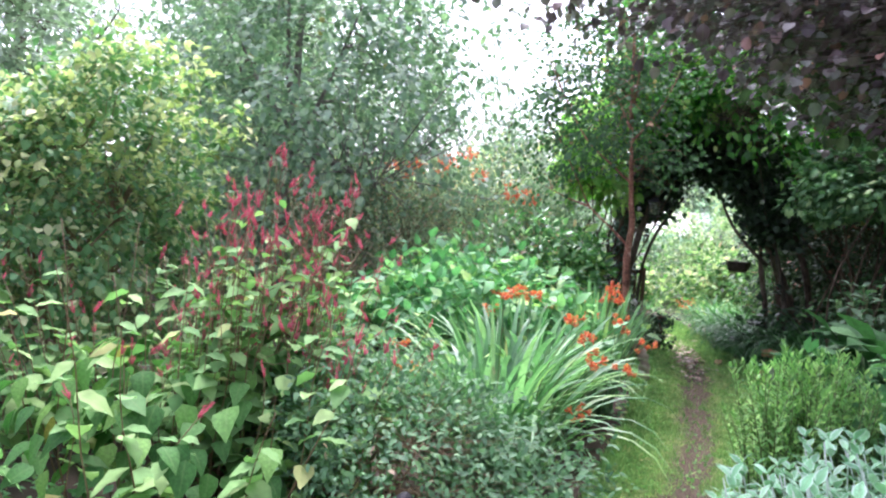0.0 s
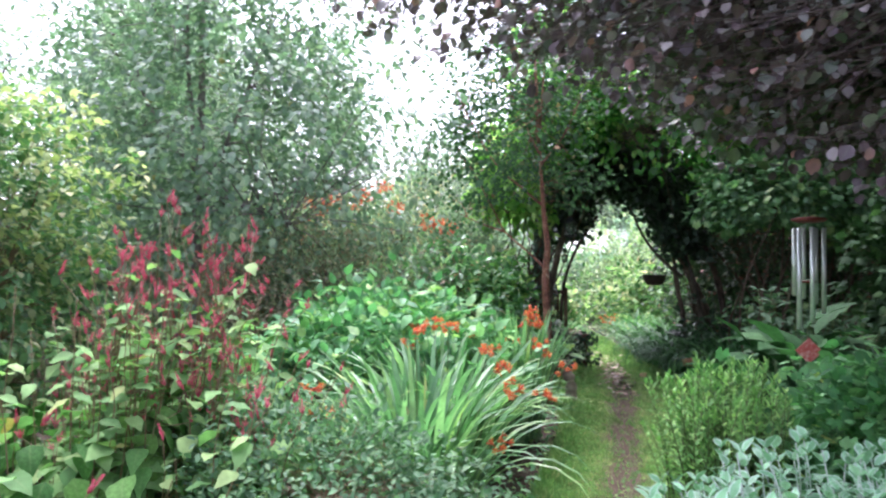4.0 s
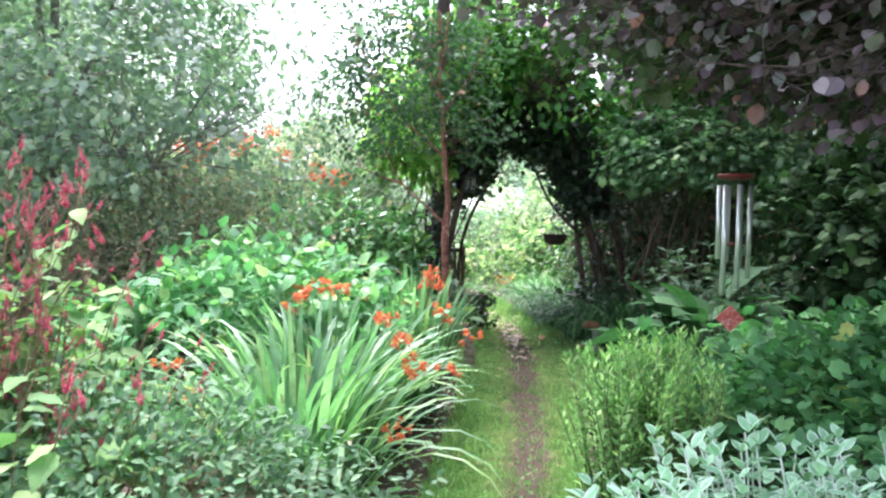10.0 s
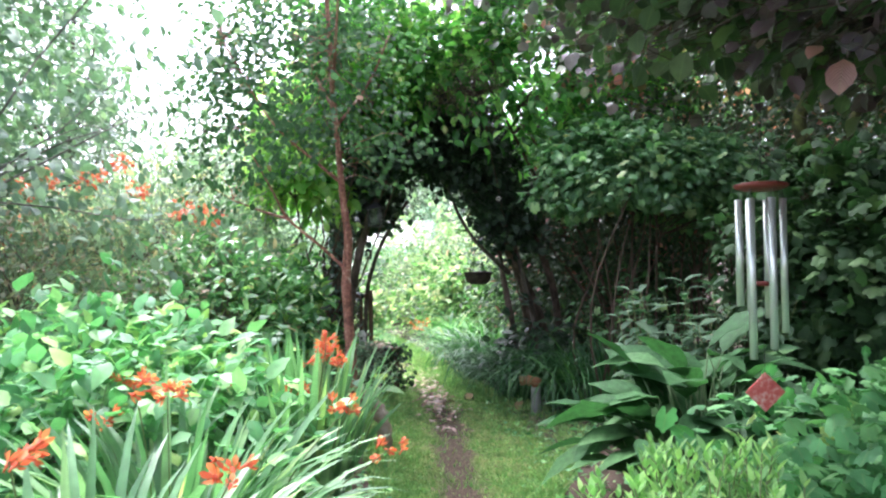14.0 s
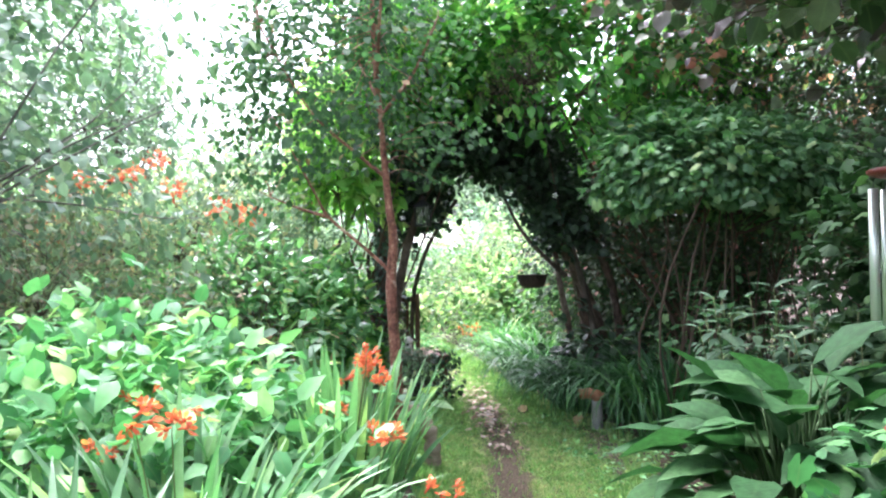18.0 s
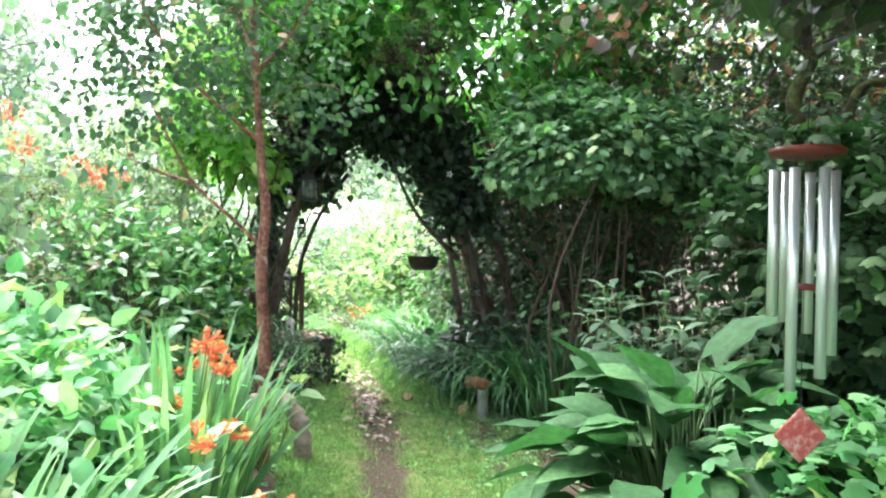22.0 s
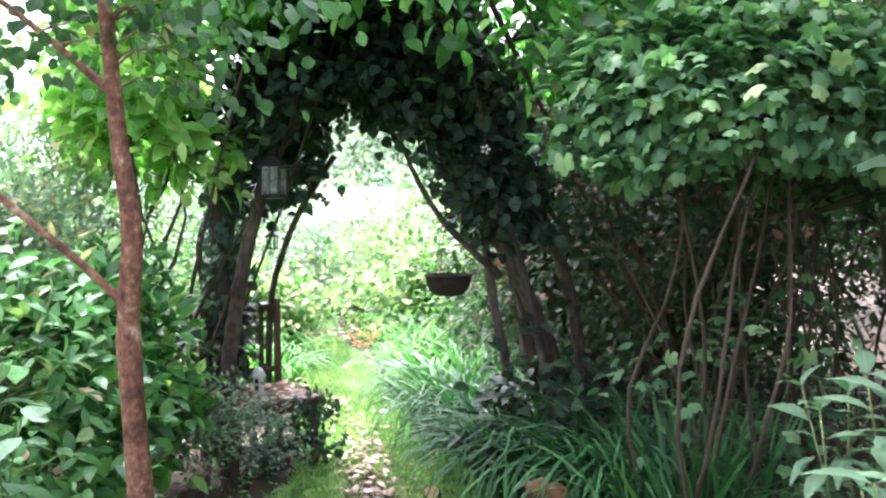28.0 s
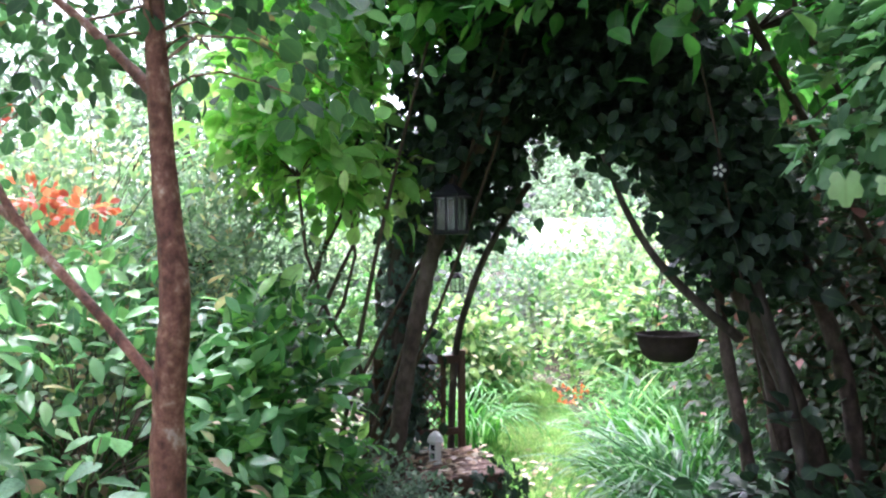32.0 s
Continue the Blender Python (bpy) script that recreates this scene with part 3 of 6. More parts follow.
def tube(buf, pts, radii, sides=6, mat=0, cap=True):
    """A tapered limb along points."""
    pts = np.asarray(pts, float)
    k = len(pts)
    radii = np.broadcast_to(radii, (k,))
    d = unit(np.gradient(pts, axis=0))
    ref = np.where(np.abs(d[:, 2:3]) > 0.9, [[1.0, 0, 0]], [[0, 0, 1.0]])
    a = unit(np.cross(d, ref[len(ref) // 2] if np.ptp(np.abs(d[:, 2])) < 0.3 else ref))
    for i in range(1, k):
        w = a[i - 1] - d[i] * (a[i - 1] @ d[i])
        a[i] = w / max(np.linalg.norm(w), 1e-9)
    b = np.cross(d, a)
    ang = np.linspace(0, 2 * math.pi, sides, endpoint=False)
    ring = pts[:, None] + radii[:, None, None] * (np.cos(ang)[None, :, None] * a[:, None] + np.sin(ang)[None, :, None] * b[:, None])
    i, j = np.meshgrid(np.arange(k - 1), np.arange(sides), indexing="ij")
    i, j = i.ravel(), j.ravel()
    jn = (j + 1) % sides
    quads = np.stack([i * sides + j, i * sides + jn, (i + 1) * sides + jn, (i + 1) * sides + j], 1)
    faces = [quads]
    if cap:
        faces += [np.arange(sides)[::-1][None], (np.arange(sides) + (k - 1) * sides)[None]]
    uv = np.stack([np.tile(ang / 6.283, k), np.repeat(np.linspace(0, 1, k), sides)], 1)
    buf.add(ring.reshape(-1, 3), faces, uv, mat)


def bent(a, b, sag=0.0, wander=0.04, k=6):
    """A slightly crooked line from a to b."""
    a, b = np.asarray(a, float), np.asarray(b, float)
    s = np.linspace(0, 1, k)[:, None]
    p = a + (b - a) * s
    p += np.sin(math.pi * s) * rng.normal(0, wander, 3) * np.linalg.norm(b - a)
    p += np.sin(2 * math.pi * s) * rng.normal(0, wander * 0.5, 3) * np.linalg.norm(b - a)
    p[:, 2] += sag * np.sin(math.pi * s[:, 0])
    return p


def box(buf, lo, hi, mat=0, turn=None, bevel=0.004):
    """A box with chamfered edges."""
    lo, hi = np.asarray(lo, float), np.asarray(hi, float)
    bm = bmesh.new()
    bmesh.ops.create_cube(bm, size=1)
    for v in bm.verts:
        v.co = Vector((lo + hi) / 2) + Vector([c * s for c, s in zip(v.co, hi - lo)])
    if bevel:
        bmesh.ops.bevel(bm, geom=bm.edges[:], offset=min(bevel, 0.3 * float(min(hi - lo))), segments=1, affect="EDGES")
    bm.verts.index_update()
    co = np.array([v.co[:] for v in bm.verts])
    if turn is not None:
        co = np.array([(turn @ Vector(c))[:] for c in co])
    by = {}
    for f in bm.faces:
        by.setdefault(len(f.verts), []).append([v.index for v in f.verts])
    bm.free()
    buf.add(co, [np.array(f) for f in by.values()], None, mat)
    return buf


def lathe(buf, profile, centre=(0, 0, 0), sides=20, mat=0, squash=1.0):
    """Turns (radius, height) pairs round an upright axis."""
    pr = np.array(profile, float)
    ang = np.linspace(0, 2 * math.pi, sides, endpoint=False)
    ring = np.stack([pr[:, :1] * np.cos(ang), pr[:, :1] * np.sin(ang) * squash, np.repeat(pr[:, 1:], sides, 1)], -1) + np.array(centre)
    k = len(pr)
    i, j = np.meshgrid(np.arange(k - 1), np.arange(sides), indexing="ij")
    i, j = i.ravel(), j.ravel()
    jn = (j + 1) % sides
    buf.add(ring.reshape(-1, 3), [np.stack([i * sides + j, i * sides + jn, (i + 1) * sides + jn, (i + 1) * sides + j], 1),
                                  np.arange(sides)[::-1][None], (np.arange(sides) + (k - 1) * sides)[None]], None, mat)
    return buf


def lump(u, seed):
    """An uneven outline: how far a direction reaches, about 1."""
    f = np.random.default_rng(seed)
    k, ph = f.normal(0, 2.6, (7, 3)), f.uniform(0, 6.28, 7)
    return 1 + 0.15 * np.sin(u @ k.T + ph).sum(1) / 1.4


def crown_points(n, radii, seed, inner=0.45, low=-0.5):
    """Places of leaf sprays in a lumpy crown round the origin, most of them near its outside, and their outward directions."""
    u = unit(rng.normal(0, 1, (int(n * 2.4), 3)))
    u = u[u[:, 2] > low][:n]
    r = (inner + (1 - inner) * rng.uniform(0, 1, len(u)) ** 0.45) * lump(u, seed)
    return u * r[:, None] * np.array(radii), u


def spray(buf, shape, centres, outward, per, spread, size, mat=0, upward=0.9, out=0.8, hang=0.0, flat=1.0, vary=0.3):
    """Leaves round each centre, pointing outward, upper sides to the light."""
    n = len(centres) * per
    c, o = np.repeat(centres, per, 0), np.repeat(outward, per, 0)
    j = rng.normal(0, 1, (n, 3)) * np.array([1, 1, flat])
    at = c + j * spread
    along = o * out + rng.normal(0, 0.65, (n, 3)) - np.array([0, 0, hang])
    up = np.array([0, 0, upward]) + o * 0.45 + rng.normal(0, 0.4, (n, 3))
    add_leaves(buf, shape, at, along, up, size * rng.uniform(1 - vary, 1 + vary, n), mat)


def shrub(name, base, crown, radii, label, leaf, mat, sprays, per, size, spread=0.07, stems=10, stem_mat="twig", stem_r=0.012, seed=1,
          inner=0.45, low=-0.5, category="shrub", foot=0.12, group="", hang=0.1, out=0.8, upward=0.9, twig_share=0.25, sides=5, wander=0.09, flat=1.0):
    """A bush: crooked stems from the ground, twigs to the sprays, and its leaves. crown: the crown's centre above the base."""
    ob = thing(name, base, label, category, group)
    c, u = crown_points(sprays, radii, seed, inner, low)
    c = c + np.array(crown)
    keep = c[:, 2] > 0.03
    c, u = c[keep], u[keep]
    wood = Buf()
    tips = []
    for i in range(stems):
        one = Buf()
        a = rng.uniform(0, 6.28)
        foot_at = np.array([math.cos(a), math.sin(a), 0]) * foot * rng.uniform(0.2, 1)
        tip = np.array(crown) + rng.normal(0, 0.22, 3) * np.array(radii) * np.array([1, 1, 0.8]) + foot_at * 0.8
        tip[2] = max(tip[2] - 0.1 * radii[2], 0.1)
        p = bent(foot_at, tip, 0, wander, 9)
        tube(one, p, np.linspace(stem_r, stem_r * 0.45, 9) * (1 + rng.normal(0, 0.08, 9)), sides)
        part("stem", one, M[stem_mat], ob)
        tips.append(p)
    joints = np.concatenate([p[2:] for p in tips])
    for q in c[rng.uniform(0, 1, len(c)) < twig_share]:
        near = joints[np.argmin(((joints - q) ** 2).sum(1) + (joints[:, 2] > q[2]) * 0.05)]
        tube(wood, bent(near, q, 0.02, 0.05, 4), np.linspace(stem_r * 0.4, stem_r * 0.12, 4), 3, cap=False)
    if wood.n:
        part("twig_work", wood, M[stem_mat], ob, kind="stuff")
    green = Buf()
    spray(green, leaf, c, u, per, spread, size, hang=hang, out=out, upward=upward, flat=flat)
    part("foliage", green, M[mat], ob, kind="stuff")
    return ob


# ---- ground ----
PATH = np.array([(1.35, -3), (1.3, -1), (1.15, 0.5), (0.8, 1.7), (0.5, 2.8), (0.28, 3.8), (0.1, 4.7), (-0.06, 5.5), (-0.25, 6.3), (-0.48, 7.1), (-0.8, 8.2), (-1.15, 9.3), (-1.45, 10.1), (-1.9, 11.2), (-2.5, 12.5), (-3.3, 14), (-3.9, 15)])


def path_x(y):
    return np.interp(y, PATH[:, 1], PATH[:, 0])


def sheet(buf, xs, ys, height, mat=0):
    gx, gy = np.meshgrid(xs, ys, indexing="ij")
    v = np.stack([gx, gy, height(gx, gy)], -1).reshape(-1, 3)
    a, b = len(xs), len(ys)
    i, j = np.meshgrid(np.arange(a - 1), np.arange(b - 1), indexing="ij")
    q = np.stack([i * b + j, (i + 1) * b + j, (i + 1) * b + j + 1, i * b + j + 1], -1).reshape(-1, 4)
    buf.add(v, [q], None, mat)


def ground_z(x, y):
    near = np.exp(-((x / 12) ** 2) - ((y - 5) / 14) ** 2)
    d = np.abs(x - path_x(y))
    return near * (0.05 * np.clip((d - 0.4) / 0.5, 0, 1) + 0.012 * np.sin(3.1 * x + 1.7 * y) * np.clip(d - 0.3, 0, 1)) - 0.02


soil = Buf()
near_x, near_y = np.arange(-9, 9.01, 0.3), np.arange(-4, 20.01, 0.3)
xs = np.r_[-400, -150, -60, -25, -13, near_x, 13, 25, 60, 150, 400]
ys = np.r_[-400, -150, -60, -25, -9, near_y, 26, 40, 70, 150, 400]
sheet(soil, xs, ys, ground_z)
tagged(part("ground", soil, M["soil"]), "dark damp garden soil under the planting", "ground", kind="structure")


EDGE_Y = [-3, 3.6, 4.4, 5.4, 6.4, 7.2, 7.9, 8.6, 9.3, 10.1, 10.8, 12.3, 14]
EDGE_L = [-0.46, -0.44, -0.46, -0.48, -0.52, -0.6, -0.72, -0.6, -0.42, -0.42, -0.42, -0.45, -0.5]
EDGE_R = [0.32, 0.3, 0.28, 0.32, 0.5, 0.85, 1.05, 0.92, 0.65, 0.5, 0.45, 0.45, 0.5]


def strip(name, mat, label, lift, wob):
    """A band along the path, from its left edge to its right one; u holds the distance from the trodden line in metres."""
    ys = np.arange(-2.5, 14.8, 0.08)
    cs = np.linspace(-1, 1, 17)
    v, uv = [], []
    for y in ys:
        w = 1 + wob * math.sin(5.3 * y + 1) + wob * math.sin(2.1 * y)
        el, er = np.interp(y, EDGE_Y, EDGE_L), np.interp(y, EDGE_Y, EDGE_R)
        for c in cs:
            off = abs(c) * (el if c < 0 else er) * w
            d = abs(off - 0.03 * math.sin(1.7 * y)) + 0.2 * min(max((y - 9.2) / 0.8, 0), 1)
            v.append((path_x(y) + off, y, lift * (1 - abs(c) ** 4) - 0.012 * abs(c) ** 4 - 0.018 * math.exp(-((d / 0.11) ** 2)) + 0.004 * math.sin(9 * y + 4 * c) + 0.003 * math.sin(31 * y + 23 * c)))
            uv.append((d, y))
    b = Buf()
    n = len(cs)
    i, j = np.meshgrid(np.arange(len(ys) - 1), np.arange(n - 1), indexing="ij")
    b.add(v, [np.stack([i * n + j, i * n + j + 1, (i + 1) * n + j + 1, (i + 1) * n + j], -1).reshape(-1, 4)], np.array(uv))
    return tagged(part(name, b, M[mat]), label, "path", kind="structure")


strip("path", "turf", "narrow grassy garden path with a trodden brown earth track", 0.014, 0.04)


def lawn(name, label, n, y0, y1, inner, h, shape, widen, mat="grass"):
    y = rng.uniform(y0, y1, n)
    left = rng.uniform(0, 1, n) < 0.5
    s = rng.uniform(0, 1.08, n)
    x = path_x(y) + np.where(left, np.interp(y, EDGE_Y, EDGE_L), np.interp(y, EDGE_Y, EDGE_R)) * s
    d = np.abs(x - path_x(y) - 0.03 * np.sin(1.7 * y)) + 0.2 * np.clip((y - 9.2) / 0.8, 0, 1) + 0.035 * np.sin(6 * y) + 0.025 * np.sin(17 * y + 9 * x)
    bare = 0.55 + 0.45 * np.clip((y - 2.5) / 3, 0, 1)
    keep = rng.uniform(0, 1, n) < np.clip((d - inner) / 0.16, 0.05, 1) * (bare + 0.45 * (s > 0.7))
    x, y, s = x[keep], y[keep], s[keep]
    m = len(x)
    b = Buf()
    along = np.stack([rng.normal(0, 0.6, m), rng.normal(0, 0.6, m), np.ones(m)], 1)
    add_leaves(b, shape, np.stack([x, y, np.zeros(m)], 1), along, rng.normal(0, 1, (m, 3)), h * rng.uniform(0.5, 1.5, m) * (1 + 0.8 * (s > 0.85)), 0, widen)
    return tagged(part(name, b, M[mat]), label, "grass", kind="stuff")


lawn("grass", "short green lawn grass along the path", 150000, -2.4, 14.5, 0.06, 0.038, GRASS, 1.6)
lawn("clover", "small round weeds in the lawn", 42000, 2.2, 11.5, 0.14, 0.022, DIAMOND, 1.7, "clover")

# ---- large plants of the left border ----


def polyline(points, k=10):
    """A smooth line through points (Catmull-Rom)."""
    p = np.array(points, float)
    p = np.r_[[2 * p[0] - p[1]], p, [2 * p[-1] - p[-2]]]
    out = []
    for i in range(1, len(p) - 2):
        for s in np.linspace(0, 1, k, endpoint=False):
            out.append(0.5 * (2 * p[i] + (p[i + 1] - p[i - 1]) * s + (2 * p[i - 1] - 5 * p[i] + 4 * p[i + 1] - p[i + 2]) * s**2
                              + (3 * p[i] - p[i - 1] - 3 * p[i + 1] + p[i + 2]) * s**3))
    return np.array(out + [p[-2]])


def limb(buf, points, r0, r1, sides=8, k=6, rough=0.05):
    p = polyline(points, k)
    r = np.linspace(r0, r1, len(p)) * (1 + rng.normal(0, rough, len(p)))
    tube(buf, p, r, sides)
    return p


def tree(name, base, trunk, r0, limbs, crown, radii, label, leaf, mat, bark, sprays, per, size, spread, seed, inner=0.3, low=-0.75, r_limb=0.03,
         hang=0.25, out=0.7, twigs=0.35, category="tree", group="", flat=0.6):
    """A tree: trunk and limbs as given (points above the base), twigs to the leaf sprays, and the crown."""
    ob = thing(name, base, label, category, group)
    wood = Buf()
    p = limb(wood, trunk, r0, r0 * 0.35, 10)
    part("trunk", wood, M[bark], ob)
    joints = [p[len(p) // 2:]]
    boughs = Buf()
    for pts in limbs:
        one = Buf()
        joints.append(limb(one, pts, r_limb, r_limb * 0.35, 7)[2:])
        part("limb", one, M[bark], ob)
    joints = np.concatenate(joints)
    c, u = crown_points(sprays, radii, seed, inner, low)
    c = c + np.array(crown)
    for q in c[rng.uniform(0, 1, len(c)) < twigs]:
        near = joints[np.argmin(((joints - q) ** 2).sum(1))]
        tube(boughs, bent(near, q, 0.05, 0.06, 5), np.linspace(r_limb * 0.32, r_limb * 0.08, 5), 3, cap=False)
    part("twig_work", boughs, M[bark], ob, kind="stuff")
    green = Buf()
    spray(green, leaf, c, u, per, spread, size, hang=hang, out=out, flat=flat)
    part("crown", green, M[mat], ob, kind="stuff")
    return ob


# knotweed clump with red flower spikes
def spike_mesh(seed):
    """A flower spike: one long finger and two short side ones, each of many small florets."""
    r = np.random.default_rng(seed)
    b = Buf()
    for lean, turn, ln in ((0.05, 0, 0.09), (0.55, r.uniform(0, 2), 0.05), (0.5, r.uniform(3, 5), 0.045)):
        n = int(430 * ln)
        s = np.linspace(0, 1, n)
        d = np.array([math.sin(lean) * math.cos(turn), math.sin(lean) * math.sin(turn), math.cos(lean)])
        line = (s * ln)[:, None] * d + np.array([0, 0, 1.0]) * (s**2 * ln * 0.25 * lean)[:, None]
        rad = 0.008 * np.sin(math.pi * (0.12 + 0.85 * s)) ** 0.6
        a = np.arange(n) * 2.4 + r.uniform(0, 6)
        ring = np.stack([np.cos(a), np.sin(a), np.zeros(n)], 1)
        add_leaves(b, TINY, line + ring * rad[:, None] * 0.4, ring + d * 0.9, -ring + np.array([0, 0, 1.0]), 0.0105 * r.uniform(0.7, 1.3, n), 0, 1.5)
        tube(b, line[[0, n // 2, n - 1]], [0.0025, 0.004, 0.0012], 5)
    return b.mesh("flower_spike", M["spike"])


def knotweed(name, base, n_stem, half, label, heights, seed):
    ob = thing(name, base, label, "perennial")
    spikes = [spike_mesh(seed + i) for i in range(4)]
    stems, green = Buf(), Buf()
    big = [leaf_buf_mesh("leaf", leaf_shape([0.31, 0.33, 0.26, 0.13], 0.1, 0.28, 0.05), M["persicaria_big"], d) for d in (0.1, 0.3, 0.5)]
    placed = 0
    for i in range(n_stem):
        u = rng.uniform(0, 1) ** 0.6
        a = rng.uniform(0, 6.28)
        f = np.array([math.cos(a) * half[0] * u, math.sin(a) * half[1] * u, 0])
        dense = i % 5 < 3
        if dense:
            f = f * 0.42 + np.array([0.2, 0.22, 0])
        lean = f * 0.35 + rng.normal(0, 0.08, 3)
        h = rng.uniform(*heights) * ((1.04 - 0.22 * u * u) if dense else (0.9 - 0.3 * u * u))
        top = f + np.array([lean[0], lean[1], h])
        p = bent(f, top, 0, 0.04, 7)
        one = Buf()
        tube(one, p, np.linspace(0.0045, 0.002, 7), 4)
        part("stem", one, M["stem_red"], ob)
        k = int(rng.integers(6, 11))
        s = rng.uniform(0.22, 0.9, k)
        at = np.stack([np.interp(s, np.linspace(0, 1, 7), p[:, c]) for c in range(3)], 1)
        ang = np.arange(k) * 2.2 + rng.uniform(0, 6.28)
        along = np.stack([np.cos(ang), np.sin(ang), rng.uniform(-0.5, 0.25, k)], 1)
        size = (0.19 - 0.11 * s) * rng.uniform(0.8, 1.25, k)
        add_leaves(green, OVATE_WAVY, at, along, np.array([[0, 0, 1]]) + rng.normal(0, 0.2, (k, 3)), size)
        for m in range(int(rng.integers(1, 4)) if dense else int(rng.integers(0, 3))):
            sp = part("flower_spike", spikes[int(rng.integers(4))], None, ob)
            off = (rng.normal(0, 0.075, 3) * np.array([1, 1, 0.7]) - np.array([0, 0, 0.08])) * (m > 0)
            sp.location = top + off
            sp.rotation_euler = (rng.normal(0, 0.38), rng.normal(0, 0.38), rng.uniform(0, 6))
            sc = rng.uniform(0.35, 0.95)
            sp.scale = (sc**0.5 * 0.72, sc**0.5 * 0.72, sc)
            if m:
                q = top + off
                tube(stems, [p[-2], (p[-2] + q) / 2 + np.array([0, 0, -0.01]), q], [0.002, 0.0018, 0.0015], 4)
    # the large lower leaves, each a piece of its own
    for i in range(290):
        u = rng.uniform(0.35, 1.08)
        a = rng.uniform(0, 6.28)
        lf = part("leaf", big[i % 3], None, ob)
        z = rng.uniform(0.2, 0.78) * (1.1 - 0.45 * u)
        lf.location = (math.cos(a) * half[0] * u, math.sin(a) * half[1] * u, z)
        lf.rotation_euler = (rng.uniform(-1.05, 0.0), rng.normal(0, 0.25), a - math.pi / 2 + rng.normal(0, 0.6))
        lf.scale = [rng.uniform(0.11, 0.18)] * 3
    part("side_stem_work", stems, M["stem_red"], ob, kind="stuff")
    part("foliage", green, M["persicaria"], ob, kind="stuff")
    return ob


def leaf_buf_mesh(name, shape, mat, twist=0.0):
    b = Buf()
    v, faces, uv = shape
    v = v.copy()
    v[:, 2] -= twist * v[:, 1] ** 2 * 0.6
    v[:, 0] += 0.06 * math.sin(7 * twist) * v[:, 1] ** 2
    b.add(v, faces, uv)
    return b.mesh(name, mat)


M["persicaria_big"] = L("large_persicaria_leaf", [(0, (0.04, 0.14, 0.03)), (0.6, (0.08, 0.22, 0.045)), (0.97, (0.16, 0.33, 0.066)), (1, (0.4, 0.28, 0.07))], 0.6, 0.35, 0.2, 0, 0.15, piece=True, hue=False)
knotweed("knotweed", (-1.68, 2.4, 0), 225, (0.95, 0.8), "tall knotweed clump with narrow red flower spikes and broad leaves", (0.7, 1.58), 11)

shrub("low_shrub", (-0.68, 2.72, 0), (0, 0, 0.3), (0.7, 0.5, 0.38), "low spreading shrub with small grey-green leaves", SMALL, "low_shrub",
      900, 10, 0.035, 0.055, 26, "stem_red", 0.006, 3, inner=0.55, foot=0.3, low=-0.35)


def blade_mesh(name, bend, width, mat, seed, k=9):
    """A sword-shaped blade 1 m long, rising and then arching over along +y."""
    r = np.random.default_rng(seed)
    s = np.linspace(0, 1, k)
    ang = math.radians(86) - bend * s**1.8
    step = np.stack([np.zeros(k), np.cos(ang), np.sin(ang)], 1) / (k - 1)
    c = np.cumsum(step, 0) - step[0]
    w = width * np.sin(math.pi * (0.12 + 0.88 * s)) ** 0.55 * (1 - 0.2 * s)
    w[-1] = 0.0008
    tw = r.normal(0, 0.5) * s
    side = np.stack([np.cos(tw), np.sin(tw) * 0.4, np.zeros(k)], 1)
    nrm = np.stack([np.zeros(k), -np.sin(ang), np.cos(ang)], 1)
    v, uv = [], []
    for i in range(k):
        for q in (-1, 0, 1):
            v.append(c[i] + side[i] * q * w[i] + nrm[i] * abs(q) * w[i] * 0.35)
            uv.append((0.5 + 0.5 * q, s[i] * 0.2))
    quads = []
    for i in range(k - 1):
        a = 3 * i
        quads += [(a, a + 1, a + 4, a + 3), (a + 1, a + 2, a + 5, a + 4)]
    return Buf().add(np.array(v), [np.array(quads)], np.array(uv)).mesh(name, mat)


BLADES = [blade_mesh("blade", b, w, M["crocosmia"], i) for i, (b, w) in enumerate([(0.25, 0.022), (0.7, 0.021), (1.1, 0.02), (1.6, 0.018), (2.1, 0.016), (2.6, 0.014)])]


def trumpet_mesh(seed):
    """One orange flower: a short tube with six flared petals, along +y."""
    b = Buf()
    r = np.random.default_rng(seed)
    tube(b, [(0, 0, 0), (0, 0.012, 0.002), (0, 0.024, 0.003)], [0.002, 0.003, 0.006], 6)
    a = np.linspace(0, 6.283, 6, endpoint=False) + r.uniform(0, 1)
    at = np.stack([np.cos(a) * 0.004, np.full(6, 0.022), np.sin(a) * 0.004 + 0.003], 1)
    along = np.stack([np.cos(a), np.full(6, 0.75), np.sin(a)], 1)
    add_leaves(b, PETAL, at, along, np.tile([0, -1.0, 0.01], (6, 1)), 0.025 * r.uniform(0.85, 1.15, 6), 0, 1.2)
    return b.mesh("flower", M["crocosmia_flower"])


TRUMPETS = [trumpet_mesh(i) for i in range(3)]


